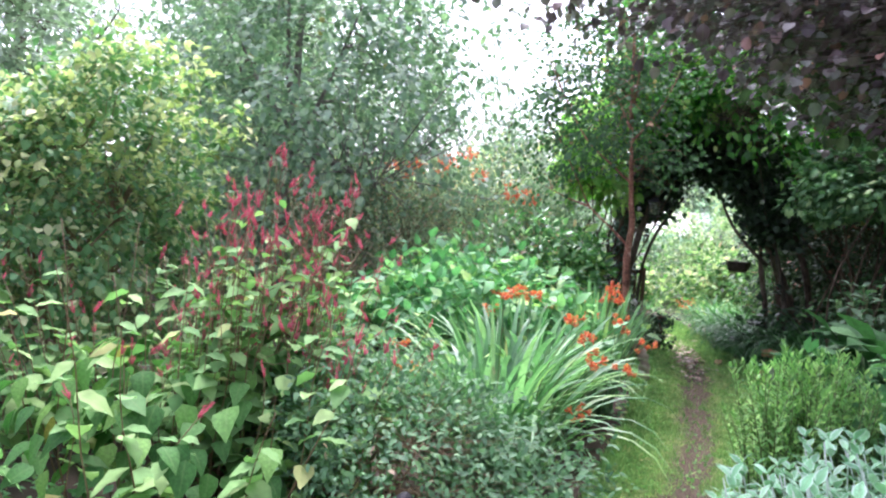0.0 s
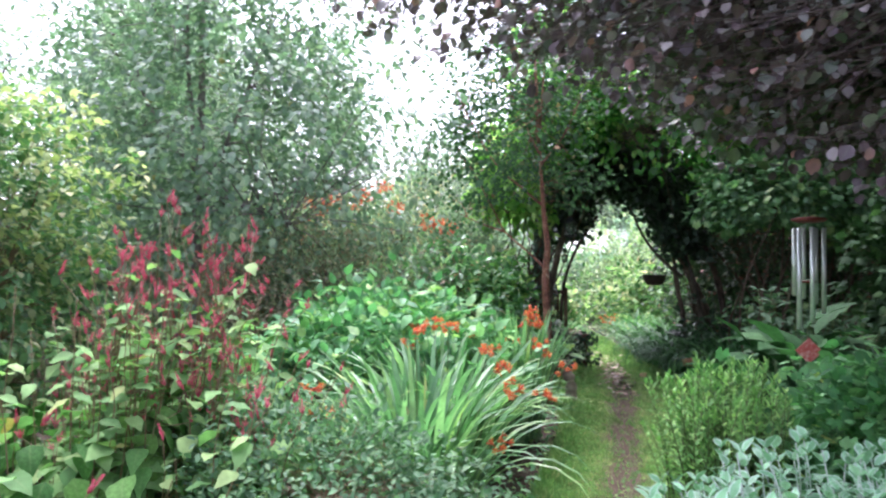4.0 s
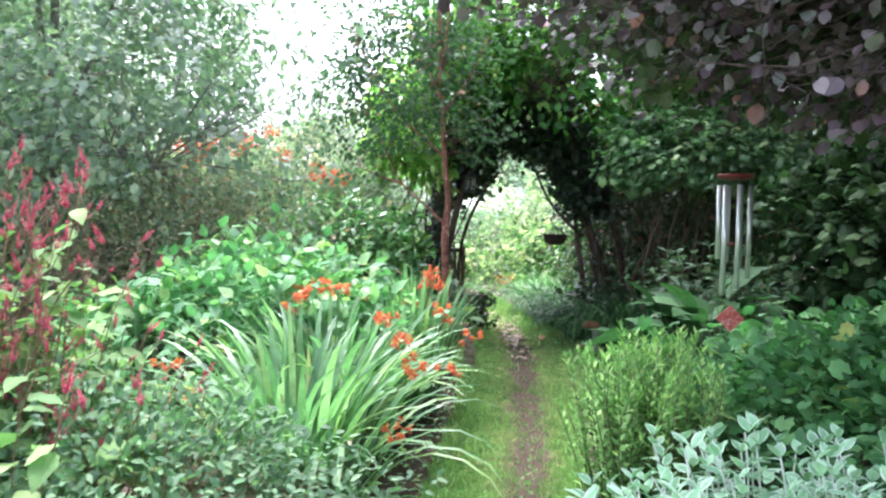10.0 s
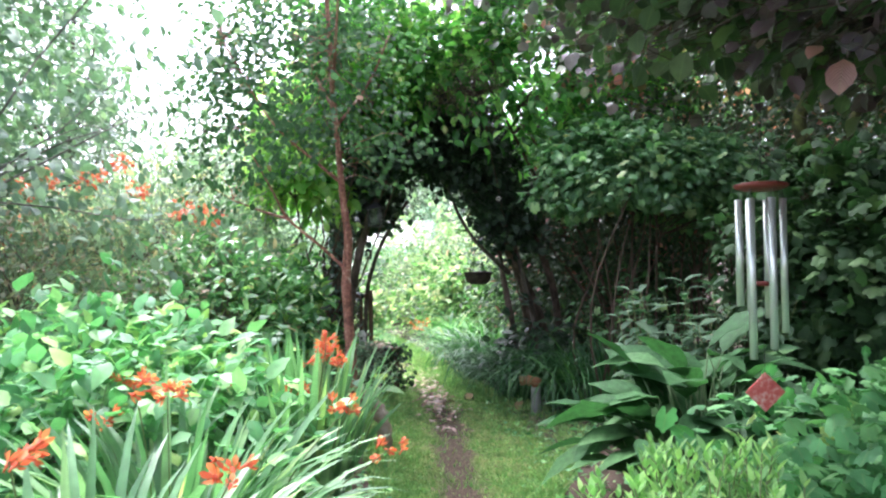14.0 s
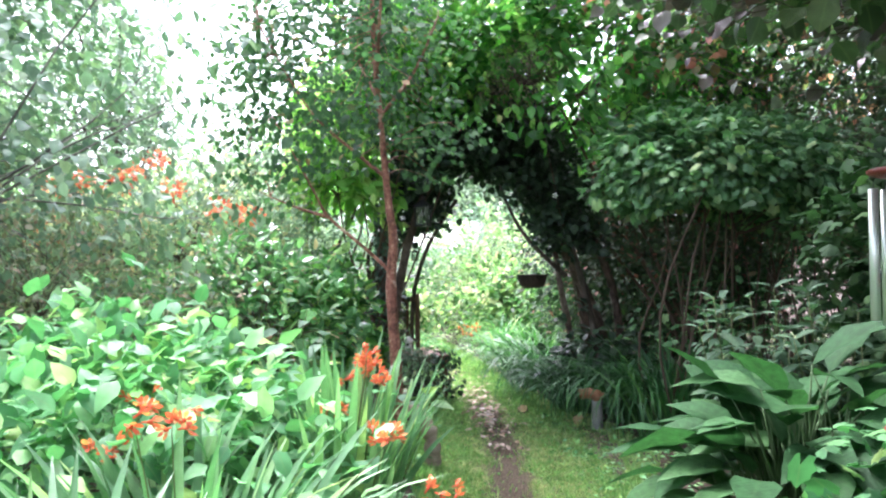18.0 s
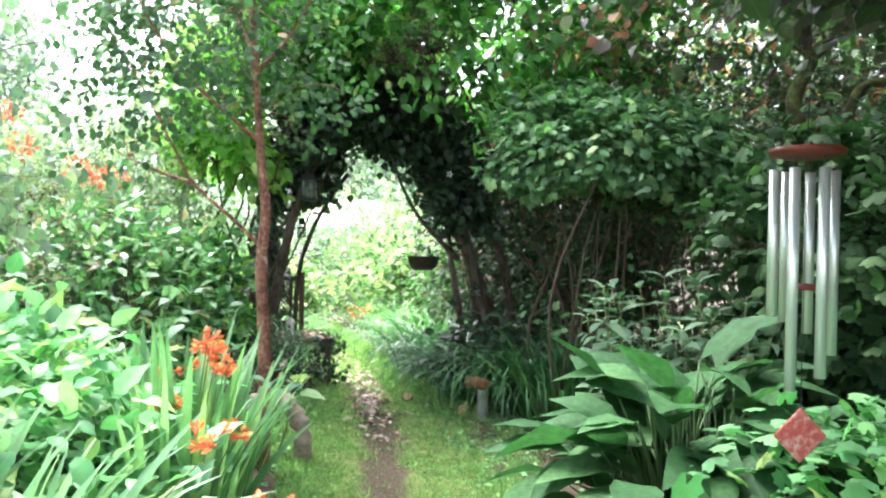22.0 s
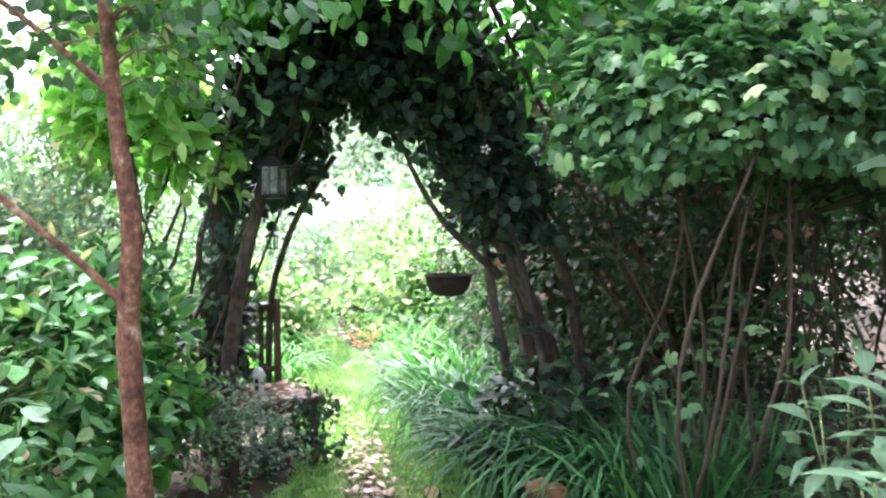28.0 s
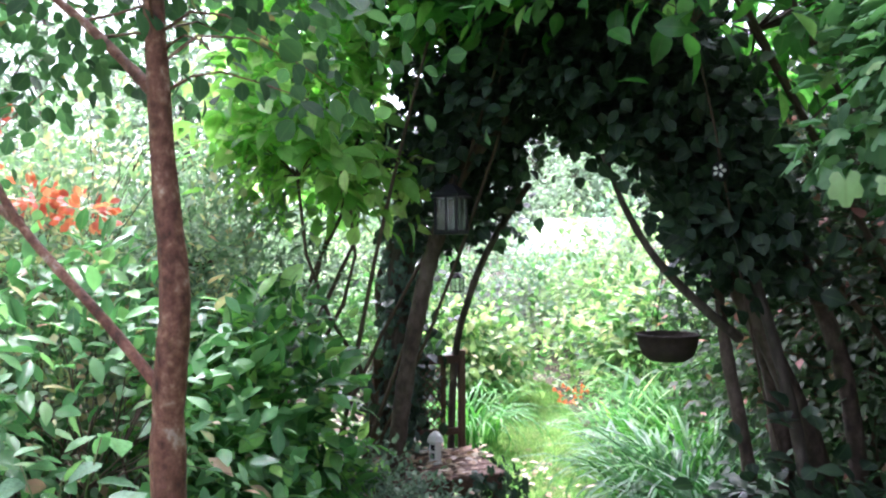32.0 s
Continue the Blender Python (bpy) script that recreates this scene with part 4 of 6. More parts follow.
def sword_clump(name, base, n, half, length, label, heads, seed, bend=4):
    """A clump of sword leaves, and arching stems that end in orange flower heads at the given places."""
    ob = thing(name, base, label, "perennial", "clumps of orange flowers")
    for i in range(n):
        u = rng.uniform(0, 1) ** 0.7
        a = rng.uniform(0, 6.28)
        k = min(bend, int(u * 2.8 + rng.uniform(0, 2.2))) if bend > 1 else int(rng.uniform(0, 1) < 0.3)
        lf = part("blade", BLADES[k], None, ob)
        lf.location = (math.cos(a) * half[0] * u * 0.75, math.sin(a) * half[1] * u * 0.75, 0)
        lf.rotation_euler = (rng.normal(0, 0.08) - (0.15 if bend > 1 else 0.08) * u, rng.normal(0, 0.1), a - math.pi / 2 + rng.normal(0, 0.5))
        ln = length * rng.uniform(0.75, 1.12)
        lf.scale = (rng.uniform(0.85, 1.35), ln, ln)
    for h in heads:
        q = np.array(h, float) - np.array(base)
        foot = np.array([q[0] * 0.35, q[1] * 0.35, 0.0])
        p = polyline([foot, foot * 0.6 + q * 0.4 + np.array([0, 0, q[2] * 0.25]), q], 6)
        one = Buf()
        tube(one, p, np.linspace(0.004, 0.0018, len(p)), 5)
        part("flower_stem", one, M["stem_green"], ob)
        d = unit(np.array([q[0] - foot[0] + 0.01, q[1] - foot[1] - 0.2, 0.05]))
        for m in range(6):
            fl = part("flower", TRUMPETS[m % 3], None, ob)
            fl.location = q + d * (m - 4) * 0.014 + rng.normal(0, 0.016, 3)
            fl.rotation_euler = (rng.uniform(-0.3, 0.9), rng.normal(0, 0.5), rng.uniform(0, 6.28))
            fl.scale = [rng.uniform(0.8, 1.2)] * 3
    return ob


sword_clump("crocosmia", (-0.66, 3.6, 0), 175, (0.36, 0.45), 0.98, "sword-leaved clump with bright orange flowers beside the path",
            [(-0.47, 3.21, 1.04), (-1.2, 3.35, 0.68), (-0.14, 3.5, 0.83), (-0.06, 3.45, 0.76), (-0.24, 3.55, 0.92), (-0.12, 3.45, 0.5), (-1.0, 3.2, 0.6), (-0.1, 4.05, 0.62)], 1)
sword_clump("crocosmia", (-0.95, 4.45, 0), 240, (0.42, 0.42), 0.95, "sword-leaved clump with orange flowers beside the path",
            [(-0.91, 4.2, 0.99), (-0.83, 4.25, 0.95), (-0.42, 4.8, 0.82), (-1.37, 4.8, 0.89), (-0.2, 4.6, 0.72), (-1.25, 4.5, 0.8)], 3)
sword_clump("crocosmia", (-0.9, 5.5, 0), 110, (0.26, 0.3), 0.98, "smaller sword-leaved clump with orange flowers",
            [(-0.82, 5.63, 0.91), (-0.74, 5.4, 0.95), (-0.7, 5.3, 1.0), (-0.87, 5.3, 0.78), (-0.66, 5.35, 0.9), (-0.92, 5.5, 0.86), (-0.6, 5.3, 0.7), (-1.15, 5.2, 0.8)], 2, bend=1)

sword_clump("crocosmia", (-1.5, 11.75, 0), 40, (0.25, 0.25), 0.7, "sword-leaved clump with orange flowers beyond the arch",
            [(-1.92, 11.6, 0.5), (-1.82, 11.5, 0.44), (-1.75, 11.55, 0.52)], 4)

shrub("climber_mound", (-2.0, 5.2, 0), (0, 0, 0.45), (1.25, 0.95, 0.62), "mound of scrambling climber with bright green leaves", OVATE_WAVY, "clematis",
      560, 8, 0.1, 0.1, 26, "stem_green", 0.006, 5, inner=0.6, foot=0.9, low=-0.15, upward=1.3)

# shrubs at the back of the border
shrub("rose_bush", (-4.2, 8.9, 0), (0, 0, 1.35), (1.5, 1.0, 1.15), "large loose shrub rose with red blooms", TINY, "rose", 1700, 10, 0.065, 0.1, 24, "twig", 0.014, 8, foot=0.5, low=-0.8)
shrub("grey_shrub", (-3.15, 9.0, 0), (0, 0, 1.15), (0.65, 0.5, 0.9), "feathery grey-green shrub behind the photinia", NEEDLE, "grey_leaf", 800, 12, 0.065, 0.09, 18, "twig", 0.01, 9, foot=0.3, low=-0.8)
shrub("photinia", (-3.0, 7.95, 0), (0, 0, 0.72), (0.9, 0.65, 0.68), "evergreen shrub with leathery green leaves and red young tips", ELLIPTIC, "photinia", 330, 9, 0.1, 0.06, 20, "twig", 0.012, 10, foot=0.35, low=-0.8, inner=0.5)
shrub("seedhead_bush", (-3.6, 6.2, 0), (0, 0, 0.8), (1.2, 0.8, 0.8), "straggly brown-green bush behind the flower border", TINY, "seedhead", 900, 9, 0.05, 0.1, 30, "twig", 0.008, 12, foot=0.6, low=-0.7)
yellowing = shrub("yellowing_shrub", (-3.55, 2.75, 0), (0, 0, 1.25), (0.9, 0.9, 1.15), "tall shrub with yellowing green leaves", leaf_shape([0.3, 0.3], 0.14, 0.25), "spiraea", 1300, 10, 0.06, 0.08, 22, "stem_red", 0.014, 13, foot=0.5, low=-0.85, hang=0.35, flat=0.4, upward=1.8)
c, u = crown_points(260, (0.95, 0.95, 1.2), 13, 0.75, 0.1)
keep = u[:, 0] + 0.6 * u[:, 2] > 0.25
tips = Buf()
spray(tips, leaf_shape([0.3, 0.3], 0.14, 0.25), (c + np.array([0, 0, 1.25]))[keep], u[keep], 8, 0.07, 0.062, flat=0.4, upward=1.8, hang=0.3)
part("yellow_foliage", tips, M["spiraea_pale"], yellowing, "pale yellow upper leaves", kind="stuff")

tree("apple_tree", (-5.7, 6.9, 0), [(0, 0, 0), (0.05, 0, 0.9), (-0.05, 0.1, 1.9), (0, 0.1, 3.2), (0.1, 0, 4.6)], 0.09,
     [[(0, 0, 1.7), (0.7, -0.3, 2.0), (1.5, -0.6, 1.9), (2.1, -0.8, 1.7)], [(0, 0.1, 2.1), (0.6, 0, 2.9), (1.2, -0.1, 3.9)], [(0, 0.1, 1.9), (-0.9, -0.3, 2.5), (-1.7, -0.5, 2.7)],
      [(0, 0.1, 2.4), (-0.6, -0.2, 3.3), (-0.9, -0.3, 4.4)], [(0, 0, 2.8), (0.4, -0.5, 3.6), (0.7, -0.8, 4.6)]],
     (0.5, -0.2, 2.95), (2.4, 1.7, 2.5), "apple tree with grey-green leaves and small fruit", leaf_shape([0.3, 0.31], 0.16, 0.3), "apple", "bark_pale", 1900, 9, 0.088, 0.13, 14, r_limb=0.035, low=-0.92, inner=0.2, twigs=0.1)

for at in ((-4.6, 5.9, 2.5), (-4.9, 5.6, 2.2), (-5.3, 5.5, 1.9), (-5.2, 5.6, 2.0), (-4.3, 5.9, 3.4), (-4.4, 6.0, 3.3), (-5.6, 5.4, 2.7), (-3.9, 6.3, 2.1), (-6.2, 5.5, 2.2), (-4.7, 5.8, 1.7), (-3.8, 6.4, 3.0), (-5.0, 5.6, 3.0)):
    ap = thing("apple", at, "small unripe green apple hanging in the tree", "apple", "apples in the tree")
    part("fruit", lathe(Buf(), [(0.0, -0.028), (0.016, -0.03), (0.031, -0.014), (0.034, 0.004), (0.027, 0.022), (0.01, 0.028), (0.0, 0.022)], sides=12), M["apple_fruit"], ap)
    c = Buf()
    tube(c, [(0, 0, 0.02), (0.004, 0, 0.05), (0.0, 0.01, 0.12)], 0.0015, 4)
    part("stalk", c, M["twig"], ap)

# slim tree with red peeling bark
tree("paperbark_tree", (-1.22, 7.05, 0), [(0.03, 0, 0), (0.03, 0, 0.6), (0.0, 0, 1.2), (0.02, 0, 1.5), (-0.01, 0, 1.75), (-0.04, 0, 2.1), (-0.08, 0, 2.6), (-0.12, 0.02, 3.3)], 0.04,
     [[(0.0, 0, 1.3), (-0.16, -0.02, 1.45), (-0.4, -0.05, 1.66), (-0.5, -0.08, 1.85), (-0.75, -0.1, 2.3)], [(-0.4, -0.05, 1.66), (-0.62, 0.02, 1.72), (-0.9, 0.1, 1.82)],
      [(-0.02, 0, 1.9), (-0.2, 0, 2.05), (-0.5, -0.1, 2.35), (-0.8, -0.2, 2.9)], [(-0.05, 0, 2.3), (0.15, 0.1, 2.6), (0.3, 0.15, 2.95)],
      [(-0.06, 0, 2.4), (-0.3, 0.3, 2.7), (-0.5, 0.5, 3.1)], [(-0.08, 0, 2.5), (0.1, -0.4, 2.8), (0.2, -0.6, 3.1)]],
     (-0.42, 0.1, 2.78), (0.9, 0.65, 0.98), "slim tree with peeling red-brown bark and small round leaves", ROUND, "paperbark_leaf", "bark_red", 540, 9, 0.047, 0.12, 15, r_limb=0.014, inner=0.25, low=-0.9, flat=0.3)

# ---- overgrown arch over the path ----
ARCH_Y = 9.7
inner_edge = polyline([(-1.98, 0.0, 0), (-1.97, 0.0, 0.7), (-1.93, 0.0, 1.25), (-1.7, 0, 1.72), (-1.48, 0, 2.03), (-1.2, 0, 2.22), (-1.0, 0, 2.05), (-0.76, 0, 1.7), (-0.56, 0, 1.4), (-0.42, 0, 0.9), (-0.33, 0, 0)], 8)
arch = thing("leafy_arch", (0, ARCH_Y, 0), "shaded leafy arch of ivy and laurel over the path", "arch")


def arch_leaves():
    g = Buf()
    n = 3600
    i = rng.integers(0, len(inner_edge), n)
    p = inner_edge[i]
    c = np.array([-1.15, 0, 0.6])
    o = unit(p - c)
    top = np.clip((p[:, 2] - 0.9) / 1.2, 0, 1)
    thick = 0.22 + 0.78 * top
    d = 0.1 + thick * rng.uniform(0, 1, n) ** 0.9
    side_sway = 0.09 * np.sin(9 * p[:, 2] + 3 * p[:, 0])
    q = p + o * (d + side_sway * (d > 0.1))[:, None]
    q[:, 1] = rng.uniform(-0.5, 0.55, n) * (0.55 + 0.45 * top)
    keep = (q[:, 2] > 0.95) | ((q[:, 2] > 0.3) & (q[:, 0] < -1.5) & (rng.uniform(0, 1, n) < 0.5))
    keep &= ~((np.abs(q[:, 0] + 1.9) < 0.17) & (q[:, 1] > -0.1) & (q[:, 2] > 1.2) & (q[:, 2] < 1.65))
    keep &= ~((q[:, 2] < 1.6) & (q[:, 0] > -2.2) & (q[:, 0] < -1.2))
    keep &= (q[:, 0] > -2.25) | (q[:, 2] < 0.9)
    keep &= ~((q[:, 1] < -0.05) & (q[:, 2] < 2.0) & (q[:, 0] < -1.4) & (q[:, 0] > -2.3))
    keep &= ~((q[:, 2] < 1.5) & (q[:, 0] > -1.1) & (q[:, 0] < -0.5))
    keep &= ~((q[:, 2] < 1.62 + 0.15 * np.sin(9 * q[:, 1])) & (q[:, 0] > -0.75))
    q, o = q[keep], o[keep]
    face = np.stack([o[:, 0] * 0.4, -np.ones(len(o)), o[:, 2] * 0.4], 1)
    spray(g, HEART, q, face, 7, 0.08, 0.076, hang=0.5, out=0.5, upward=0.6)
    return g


part("ivy_foliage", arch_leaves(), M["ivy"], arch, "glossy ivy and laurel leaves, shade of the arch in their colour", kind="stuff")
for pts, r0, r1 in ([[(-0.02, 0.0, 0), (-0.08, 0, 0.6), (-0.25, -0.05, 1.1), (-0.5, -0.1, 1.6), (-0.8, -0.1, 2.2), (-1.1, 0, 2.7)], 0.06, 0.03],
                    [[(-0.2, 0.15, 0), (-0.24, 0.1, 0.7), (-0.33, 0.1, 1.2), (-0.62, 0.1, 1.8), (-0.9, 0.1, 2.4)], 0.05, 0.03],
                    [[(-0.3, -0.1, 0), (-0.36, -0.1, 0.6), (-0.45, -0.1, 1.1), (-0.5, -0.12, 1.5), (-0.6, -0.1, 2.1)], 0.035, 0.02],
                    [[(0.1, 0.1, 0), (0.08, 0.1, 0.6), (-0.02, 0.1, 1.2), (-0.3, 0.0, 1.9), (-0.5, 0, 2.4)], 0.045, 0.03],
                    [[(-0.1, -0.25, 0), (-0.14, -0.25, 0.7), (-0.3, -0.25, 1.4), (-0.5, -0.2, 1.95)], 0.03, 0.02],
                    [[(-2.5, 0.1, 0.0), (-2.52, 0.1, 0.75), (-2.42, 0.1, 1.05), (-2.45, 0.1, 1.4), (-2.3, 0.1, 1.8)], 0.035, 0.02],
                    [[(-2.05, 0.25, 0), (-2.02, 0.25, 0.9), (-1.93, 0.25, 1.3), (-1.75, 0.2, 1.65), (-1.52, 0.2, 1.98)], 0.025, 0.02]):
    wood = Buf()
    limb(wood, pts, r0, r1)
    part("trunk", wood, M["pole_bark"] if r0 > 0.03 else M["bark_grey"], arch)
wood = Buf()
limb(wood, [(-0.97, -0.3, 2.05), (-0.86, -0.3, 1.78), (-0.72, -0.3, 1.55), (-0.55, -0.25, 1.36), (-0.4, -0.1, 1.2)], 0.012, 0.025)
part("vine", wood, M["bark_grey"], arch)
wood = Buf()
limb(wood, [(-2.03, -0.42, 0), (-2.02, -0.42, 0.5), (-1.99, -0.4, 0.85), (-1.92, -0.38, 1.25), (-1.84, -0.35, 1.6), (-1.7, -0.3, 2.0), (-1.4, -0.2, 2.4)], 0.05, 0.036, 12)
part("leaning_pole", wood, M["pole_bark"], arch, "leaning grey-brown branch pole")
wood = Buf()
limb(wood, [(-2.28, 0.0, 0), (-2.28, 0, 0.7), (-2.24, 0, 1.3), (-2.2, 0, 1.9), (-2.0, 0, 2.4)], 0.1, 0.07, 12, rough=0.1)
part("post", wood, M["bark_grey"], arch, "thick ivy-clad post")
g = Buf()
n = 950
a, z = rng.uniform(0, 6.28, n), rng.uniform(0.1, 1.9, n)
at = np.stack([-2.28 + 0.03 * z + 0.11 * np.cos(a), 0.11 * np.sin(a), z], 1)
o = np.stack([np.cos(a), np.sin(a), np.zeros(n)], 1)
add_leaves(g, LOBED, at, o * 0.5 + rng.normal(0, 0.3, (n, 3)) - np.array([0, 0, 0.8]), o, 0.05 * rng.uniform(0.7, 1.3, n))
part("post_ivy", g, M["ivy_blue"], arch, kind="stuff")

shrub("laurel", (-2.6, 9.2, 0), (0.16, -0.05, 2.4), (0.46, 0.42, 0.72), "glossy green laurel beside the arch, backlight in its leaf colour", LAUREL, "laurel_backlit", 210, 7, 0.15, 0.1, 5, "twig", 0.016, 21, foot=0.15, low=-0.8, inner=0.5)
shrub("laurel", (1.0, 10.4, 0), (-1.85, -0.9, 3.3), (1.45, 1.0, 1.2), "tall laurel rising over the arch, shade in its leaf colour", LAUREL, "laurel_shaded", 1000, 8, 0.13, 0.1, 4, "twig", 0.02, 24, foot=0.1, low=-0.7, inner=0.55, wander=0.02)
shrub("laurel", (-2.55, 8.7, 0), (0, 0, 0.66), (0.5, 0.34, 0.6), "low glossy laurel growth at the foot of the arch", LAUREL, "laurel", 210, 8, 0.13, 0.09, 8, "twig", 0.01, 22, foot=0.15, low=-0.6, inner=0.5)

shrub("laurel", (-2.6, 9.5, 0), (1.3, -0.35, 3.3), (0.8, 0.5, 0.5), "laurel shoots on top of the arch, backlight in their leaf colour", LAUREL, "laurel_backlit", 130, 7, 0.14, 0.1, 4, "twig", 0.014, 27, foot=0.1, low=-0.8, inner=0.4, wander=0.03)
shrub("dry_climber", (-0.02, 9.62, 0), (-0.58, -0.87, 2.9), (0.45, 0.25, 0.32), "tangle of dry brown climber seed heads over the arch", TINY, "seed_brown", 170, 12, 0.026, 0.05, 1, "twig", 0.008, 28, category="climber", foot=0.06, low=-0.9, inner=0.3, wander=0.03, twig_share=0.8, hang=0.6)

# ---- right side of the path ----
currant = shrub("currant_bush", (0.68, 8.55, 0), (0.13, 0, 2.02), (1.04, 0.72, 0.53), "large flowering currant bush with lobed green leaves", CURRANT, "currant", 1150, 8, 0.068, 0.085, 10, "twig", 0.012, 23, foot=0.42, low=-0.75, inner=0.4, hang=0.3, upward=2.6, twig_share=0.6, wander=0.075, flat=0.45)
shrub("currant_bush", (0.62, 8.5, 0), (0, 0.05, 0.68), (0.5, 0.3, 0.5), "low leafy suckers at the foot of the currant bush", CURRANT, "currant", 22, 6, 0.065, 0.08, 8, "twig", 0.007, 26, foot=0.3, low=-0.7, inner=0.3, hang=0.3, upward=1.3)

STRAPS = {m: [blade_mesh("blade", b, w, M[m], 30 + i, 8) for i, (b, w) in enumerate([(0.4, 0.015), (0.8, 0.015), (1.3, 0.014), (1.7, 0.013), (2.3, 0.012), (2.9, 0.011)])] for m in ("strap", "strap_sunlit")}


def straps(name, base, n, half, length, label, mat="strap", bends=(0.9, 2.4)):
    """A fountain of arching strap leaves."""
    ob = thing(name, base, label, "perennial", "strap-leaved clumps")
    for i in range(n):
        u, a = rng.uniform(0, 1) ** 0.6, rng.uniform(0, 6.28)
        lf = part("blade", STRAPS[mat][int(rng.integers(3)) + (0 if bends[0] < 0.5 else 3)], None, ob)
        lf.location = (math.cos(a) * half[0] * u, math.sin(a) * half[1] * u, 0)
        lf.rotation_euler = (rng.normal(0, 0.1) - 0.2 * u, rng.normal(0, 0.12), a - math.pi / 2 + rng.normal(0, 0.5))
        ln = length * rng.uniform(0.7, 1.15)
        lf.scale = (rng.uniform(0.7, 1.1), ln, ln)
    return ob


straps("daylily", (-0.2, 9.25, 0), 280, (0.28, 0.22), 0.95, "fountain of dark green strap leaves beside the path")
straps("daylily", (0.3, 8.86, 0), 300, (0.28, 0.2), 0.95, "fountain of dark green strap leaves beside the path")
straps("daylily", (0.55, 8.4, 0), 120, (0.3, 0.2), 0.8, "dark upright strap leaves under the currant bush", bends=(0.3, 1.5))
straps("daylily", (-0.4, 9.75, 0), 110, (0.25, 0.25), 0.75, "fountain of dark green strap leaves at the foot of the arch")
straps("daylily", (-0.78, 10.3, 0), 230, (0.3, 0.3), 0.95, "dark green strap leaves beside the path past the arch")
straps("daylily", (-0.75, 10.95, 0), 180, (0.35, 0.35), 0.8, "arching strap leaves just beyond the arch, sunlight in their colour", "strap_sunlit")
straps("daylily", (-0.95, 11.5, 0), 200, (0.4, 0.35), 0.95, "green strap leaves beyond the arch, sunlight in their colour", "strap_sunlit")
straps("daylily", (-1.3, 12.6, 0), 160, (0.4, 0.35), 0.95, "green strap leaves beyond the arch, sunlight in their colour", "strap_sunlit")
straps("daylily", (-2.75, 11.6, 0), 130, (0.3, 0.3), 0.8, "arching strap leaves just beyond the arch, sunlight in their colour", "strap_sunlit")
straps("daylily", (-3.3, 12.8, 0), 150, (0.4, 0.35), 0.85, "green strap leaves beyond the arch, sunlight in their colour", "strap_sunlit")


def shoots(name, base, n, half, heights, label, shape, size, mat, stem_mat, pairs, lift, lean, start, category, whorl=2, stem_r=0.0045, taper=0.5, widen=1.0, rosette=1.2, kinds=12, apart=20):
    """A plant of many leafy shoots, taller in its middle, leaning outward at its edge. The first shoots carry each leaf as a part."""
    ob = thing(name, base, label, category)
    stems, leaves = [], []
    v = shape[0].copy()
    v[:, 0] *= widen
    single = Buf().add(v, shape[1], shape[2]).mesh("leaf", M[mat])
    k = pairs * whorl
    s = np.repeat(np.linspace(start, 1, pairs), whorl)
    for i in range(kinds):
        b = Buf()
        p = bent((0, 0, 0), (0.0 if i < kinds // 2 else lean * 0.5, rng.normal(0, 0.02), 1.0), 0, 0.03, 6)
        tube(b, p, np.linspace(stem_r, stem_r * 0.5, 6), 5)
        stems.append(b.mesh("shoot", M[stem_mat]))
        at = np.stack([np.interp(s, np.linspace(0, 1, 6), p[:, c]) for c in range(3)], 1)
        a = np.arange(pairs) * (1.57 if whorl == 2 else 2.4)
        a = (a[:, None] + np.arange(whorl)[None] * 2 * math.pi / whorl).ravel() + rng.normal(0, 0.15, k)
        up = lift + rosette * (s > 0.9) + rng.normal(0, 0.15, k)
        leaves.append((at, np.stack([np.cos(a), np.sin(a), up], 1), np.array([[0, 0, 1.0]]) + rng.normal(0, 0.12, (k, 3)), size * (1 - taper * (s - start) / (1 - start)) * rng.uniform(0.8, 1.2, k)))
    rest = Buf()
    for i in range(n):
        u, a = rng.uniform(0, 1) ** 0.55, rng.uniform(0, 6.28)
        j = int(rng.integers(kinds))
        sh = part("shoot", stems[j], None, ob)
        h = rng.uniform(*heights) * (1.05 - 0.2 * u)
        m = Matrix.Translation((math.cos(a) * half[0] * u, math.sin(a) * half[1] * u, 0)) @ Matrix.Rotation(a, 4, "Z") @ Matrix.Rotation(lean * u * rng.uniform(0.6, 1.4), 4, "Y") @ Matrix.Rotation(rng.normal(0, 0.06), 4, "X")
        sh.matrix_local = m @ Matrix.Diagonal((1, 1, h, 1))
        at, along, up, sz = leaves[j]
        at, sz = at * np.array([h**0.5, h**0.5, h]), sz * h**0.4
        rot = np.array(m.to_3x3())
        at, along, up = at @ rot.T + np.array(m.translation), along @ rot.T, up @ rot.T
        if i >= apart:
            add_leaves(rest, shape, at, along, up, sz, 0, widen)
            continue
        along = unit(along)
        side = unit(np.cross(along, up))
        top = np.cross(side, along)
        for q in range(k):
            lf = part("leaf", single, None, ob)
            lf.matrix_local = Matrix.Translation(at[q]) @ Matrix(np.stack([side[q], along[q], top[q]], 1).tolist()).to_4x4() @ Matrix.Scale(float(sz[q]), 4)
    part("foliage", rest, M[mat], ob, kind="stuff")
    return ob


SAGE = leaf_shape([0.16, 0.24, 0.23, 0.13], 0.1, 0.25)
shoots("silver_sage", (1.47, 3.02, 0), 250, (0.7, 0.5), (0.42, 0.76), "silver-grey felted foliage plant beside the path", SAGE, 0.105, "silver", "silver_stem", 9, 0.35, 0.22, 0.42, "perennial", 2, 0.006, 0.3, 1.1, 1.1)


